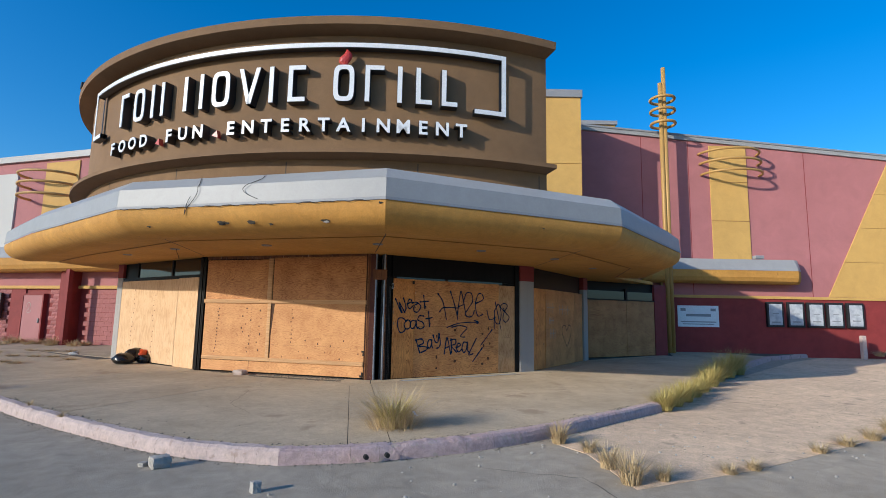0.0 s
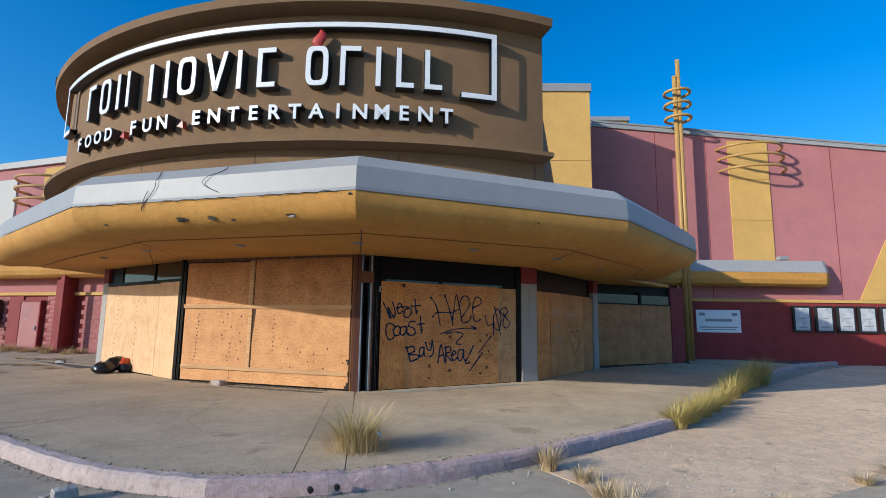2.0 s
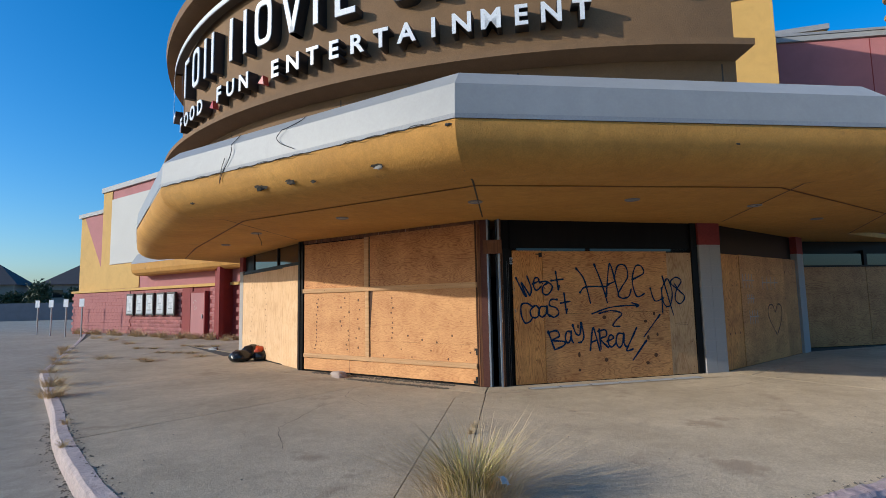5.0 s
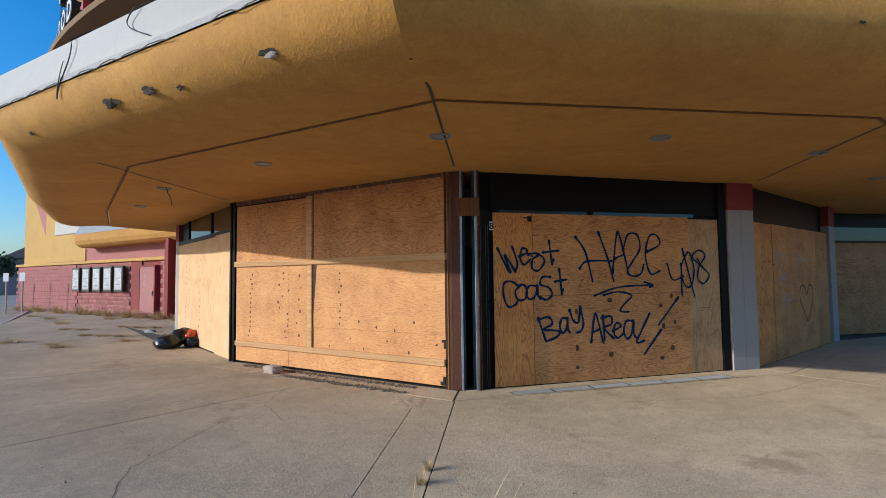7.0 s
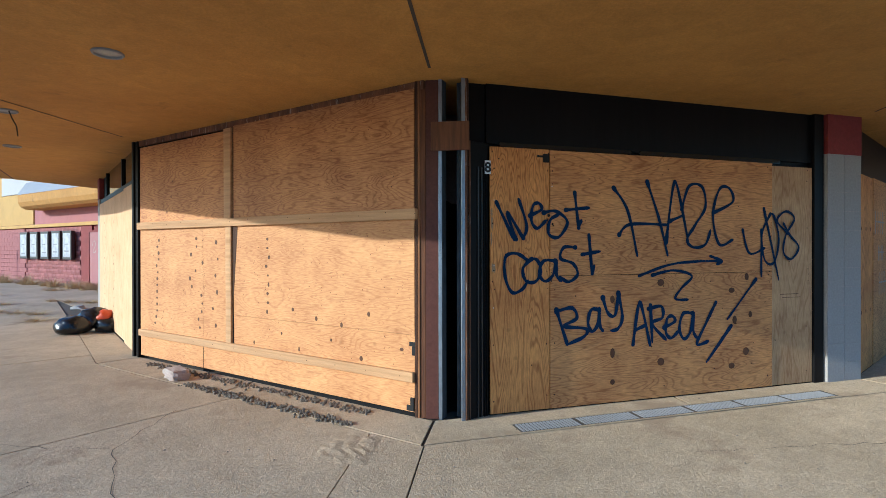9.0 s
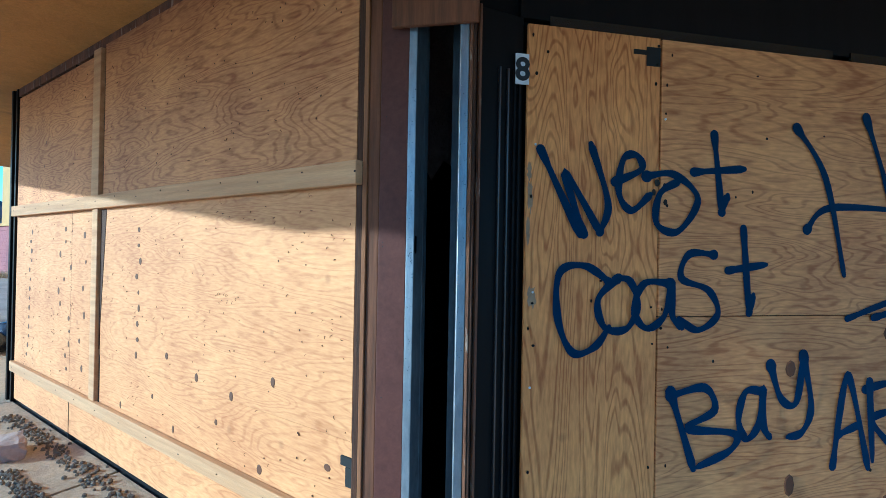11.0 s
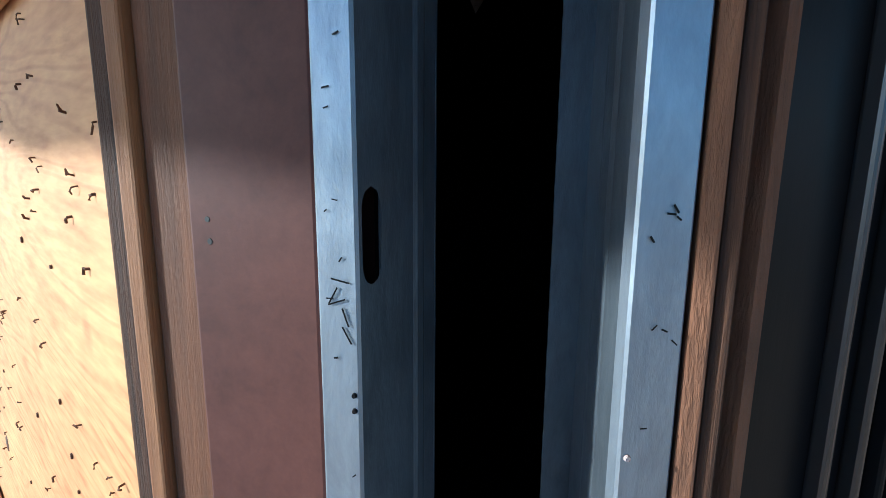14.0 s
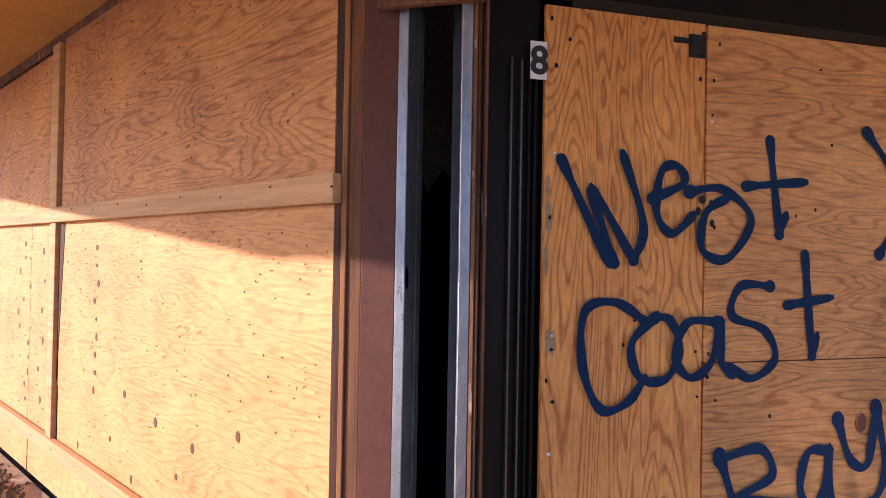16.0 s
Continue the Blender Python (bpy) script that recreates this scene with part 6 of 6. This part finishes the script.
def grit(spots, sizes, seed):
    """Small angular crumbs, one mesh."""
    rr = random.Random(seed)
    verts, faces = [], []
    for x, y, z in spots:
        r, b, k = rr.uniform(*sizes), len(verts), rr.uniform(0, 1.5)
        for i in range(4):
            q = r * rr.uniform(0.6, 1.3)
            verts.append((x + q * math.cos(k + i * 1.571), y + q * math.sin(k + i * 1.571), z + r * rr.uniform(0.0, 0.3)))
        verts.append((x, y, z + r * rr.uniform(0.6, 1.1)))
        faces += [(b + i, b + (i + 1) % 4, b + 4) for i in range(4)]
    me = bpy.data.meshes.new("grit")
    me.from_pydata(verts, [], faces)
    me.materials.append(SOIL)
    return new("grit", me)


rr = random.Random(55)
line, back = soften(kerb_curve), offset_poly(soften(kerb_curve), 0.19)
pts = []
for i in range(len(line) - 1):
    a, b, c, d = Vector(line[i]), Vector(line[i + 1]), back[i], back[i + 1]
    for _ in range(int((b - a).length * 42)):
        t = rr.random()
        n2 = (c - a).normalized()
        p = a.lerp(b, t) - n2 * abs(rr.gauss(0.02, 0.05))
        pts.append((p.x, p.y, 0.0))
        if rr.random() < 0.6:
            p = c.lerp(d, t) + n2 * rr.gauss(0.0, 0.03)
            pts.append((p.x, p.y, WALK + 0.002))
tagged(grit(pts, (0.005, 0.018), 3), "dark grit and crumbs along the kerb", "debris", kind="stuff")
pts = [(rr.uniform(-5, 8), rr.uniform(-4.5, 0), WALK) for _ in range(160)] + [(rr.uniform(0.5, 14), rr.uniform(-7.9, -5.6), 0.006) for _ in range(220)]
tagged(grit(pts, (0.004, 0.014), 4), "scattered crumbs on the walk and drive", "debris", kind="stuff")
# crumbled mortar along the boarding
for i, (y0, x0, x1, wd) in enumerate(((-0.14, 0.5, 4.3, 0.09), (-0.46, 1.9, 4.35, 0.075))):
    bm = bmesh.new()
    rr = random.Random(70 + i)
    for _ in range(520):
        s = rr.uniform(0.006, 0.018)
        bmesh.ops.create_icosphere(bm, subdivisions=1, radius=s, matrix=pose(rr.uniform(x0, x1), y0 + rr.gauss(0, wd / 2.2), WALK + 0.004 + s * 0.3))
    tagged(part("mortar_grit", bm, SOIL, at=F1), "crumbled dark mortar grit along the boarding", "debris", kind="stuff")
bm = bmesh.new()
bmesh.ops.create_grid(bm, x_segments=10, y_segments=8, size=0.5)
rr = random.Random(77)
for v in bm.verts:
    d = max(abs(v.co.x), abs(v.co.y))
    v.co = Vector((v.co.x * 0.55, v.co.y * 0.42, 0.001 if d > 0.49 else rr.uniform(0.002, 0.010)))
setting(part("rough_patch", bm, CONCRETE, pavement, at=pose(-0.98, -0.38, WALK, 0, 0, 68)), "", "")

# rubbish bag
bag = thing("rubbish_bag", "slumped black rubbish bag with an orange bundle", "rubbish", at=pose(-4.72, 6.4, WALK, 0, 0, 20))
for nm, mat, (x, y, z), (sx, sy, sz), sd in (("sack", BAG, (-0.32, 0, 0.14), (0.30, 0.26, 0.18), 1), ("sack", BAG, (0.22, -0.1, 0.12), (0.26, 0.24, 0.15), 2), ("sack", BAG, (-0.02, 0.1, 0.22), (0.26, 0.22, 0.22), 4), ("bundle", ORANGE, (0.14, -0.02, 0.26), (0.17, 0.16, 0.14), 3)):
    rr = random.Random(sd)
    bm = bmesh.new()
    bmesh.ops.create_icosphere(bm, subdivisions=3, radius=1)
    for v in bm.verts:
        k = 1 + 0.22 * noise.noise(v.co * 2.3 + Vector((sd * 7, 0, 0))) + 0.08 * noise.noise(v.co * 7)
        v.co = Vector((v.co.x * sx * k, v.co.y * sy * k, max(v.co.z * sz * k, -sz * 0.72)))
    smooth(part(nm, bm, mat, bag, at=pose(x, y, z)))
litter = thing("litter", "crumpled pale paper litter by the wall", "litter", at=pose(-6.4, 10.6, WALK))
bm = bmesh.new()
bmesh.ops.create_icosphere(bm, subdivisions=2, radius=0.2)
for v in bm.verts:
    v.co *= 0.8 + 0.5 * noise.noise(v.co * 9)
    v.co.z = abs(v.co.z) * 0.5
part("paper", bm, CREAM, litter)

# ---- far left: posts, sound wall, houses, trees ----
for i in range(9):
    p = LW @ Vector((-26 + i * 2.2, -1.6 - 0.5 * i * (i < 5), 0))
    sp = thing("sign_post", "thin metal post with a small white parking plate", "sign", "parking sign posts", at=pose(p.x, p.y, 0, 0, 0, -20))
    part("post", boxes((-0.03, 0.03, -0.03, 0.03, 0, 1.75)), SLATE, sp)
    part("plate", boxes((-0.15, 0.15, -0.045, -0.03, 1.75, 2.2)), LETTER, sp)
sw = thing("sound_wall", "long low grey boundary wall", "wall")
part("panel", boxes((-110, -22, 0, 0.3, 0, 2.4), m=pose(10, 78, 0, 0, 0, 4)), SOUND, sw)


def house(x, y, rz, wd, dp, h):
    ob = thing("house", "two-storey house with a dark hipped roof", "house", "houses", at=pose(x, y, 0, 0, 0, rz))
    part("wall", boxes((-wd / 2, wd / 2, -dp / 2, dp / 2, 0, h)), HOUSEWALL, ob)
    bm = bmesh.new()
    a = [bm.verts.new(p) for p in ((-wd / 2 - 0.6, -dp / 2 - 0.6, h), (wd / 2 + 0.6, -dp / 2 - 0.6, h), (wd / 2 + 0.6, dp / 2 + 0.6, h), (-wd / 2 - 0.6, dp / 2 + 0.6, h), (-wd / 4, 0, h + dp * 0.33), (wd / 4, 0, h + dp * 0.33))]
    for f in ((0, 1, 5, 4), (1, 2, 5), (2, 3, 4, 5), (3, 0, 4), (3, 2, 1, 0)):
        bm.faces.new([a[i] for i in f])
    part("roof", bm, ROOFTILE, ob)
    for k in range(3):
        part("window", boxes((-wd / 2 + 1.5 + k * wd / 3.2, -wd / 2 + 2.9 + k * wd / 3.2, -dp / 2 - 0.05, -dp / 2, h - 2.2, h - 0.9)), GLASS, ob)


for x, y, rz in ((-58, 95, 10), (-40, 98, 4), (-78, 92, 14), (-25, 100, 0), (-97, 88, 18)):
    house(x, y, rz, 14, 11, 5.6)


def tree_at(x, y, h, r, seed):
    ob = thing("tree", "dark rounded evergreen garden tree", "tree", "garden trees", at=pose(x, y, 0))
    bm = bmesh.new()
    tube(bm, [(0, 0, 0), (0.1, 0, h * 0.4), (0, 0.1, h * 0.7)], 0.18, 7)
    part("trunk", bm, OLDWOOD, ob)
    rr = random.Random(seed)
    verts, faces = [], []
    for _ in range(1100):
        d = Vector((rr.gauss(0, 1), rr.gauss(0, 1), rr.gauss(0, 1))).normalized()
        k = rr.uniform(0.45, 1.05) * (0.8 + 0.35 * noise.noise(d * 2.2 + Vector((seed, 0, 0))))
        c = Vector((d.x * r * k, d.y * r * k, h * 0.62 + d.z * h * 0.38 * k))
        u = Vector((rr.gauss(0, 1), rr.gauss(0, 1), rr.gauss(0, 1))).normalized() * rr.uniform(0.15, 0.4)
        v = Vector((rr.gauss(0, 1), rr.gauss(0, 1), rr.gauss(0, 1))).normalized() * rr.uniform(0.15, 0.4)
        b = len(verts)
        verts += [c - u, c + v, c + u]
        faces.append((b, b + 1, b + 2))
    me = bpy.data.meshes.new("crown")
    me.from_pydata(verts, [], faces)
    me.materials.append(LEAF)
    cr = new("crown", me)
    cr.parent = ob


for i, (x, y) in enumerate(((-34, 82), (-38, 83), (-43, 82.5), (-47, 84), (-52, 83), (-30, 83), (-57, 84), (-63, 83), (-70, 83), (-26.5, 82))):
    tree_at(x, y, 4.2 + (i * 7 % 5) * 0.5, 2.1, i)
for i in range(4):
    setting(part("parking_line", boxes((-22 - 2.7 * i, -21.88 - 2.7 * i, 8, 13, 0, 0.005), m=pose(0, 0, 0, 0, 0, 8)), PALE), "faded white parking bay line", "marking")
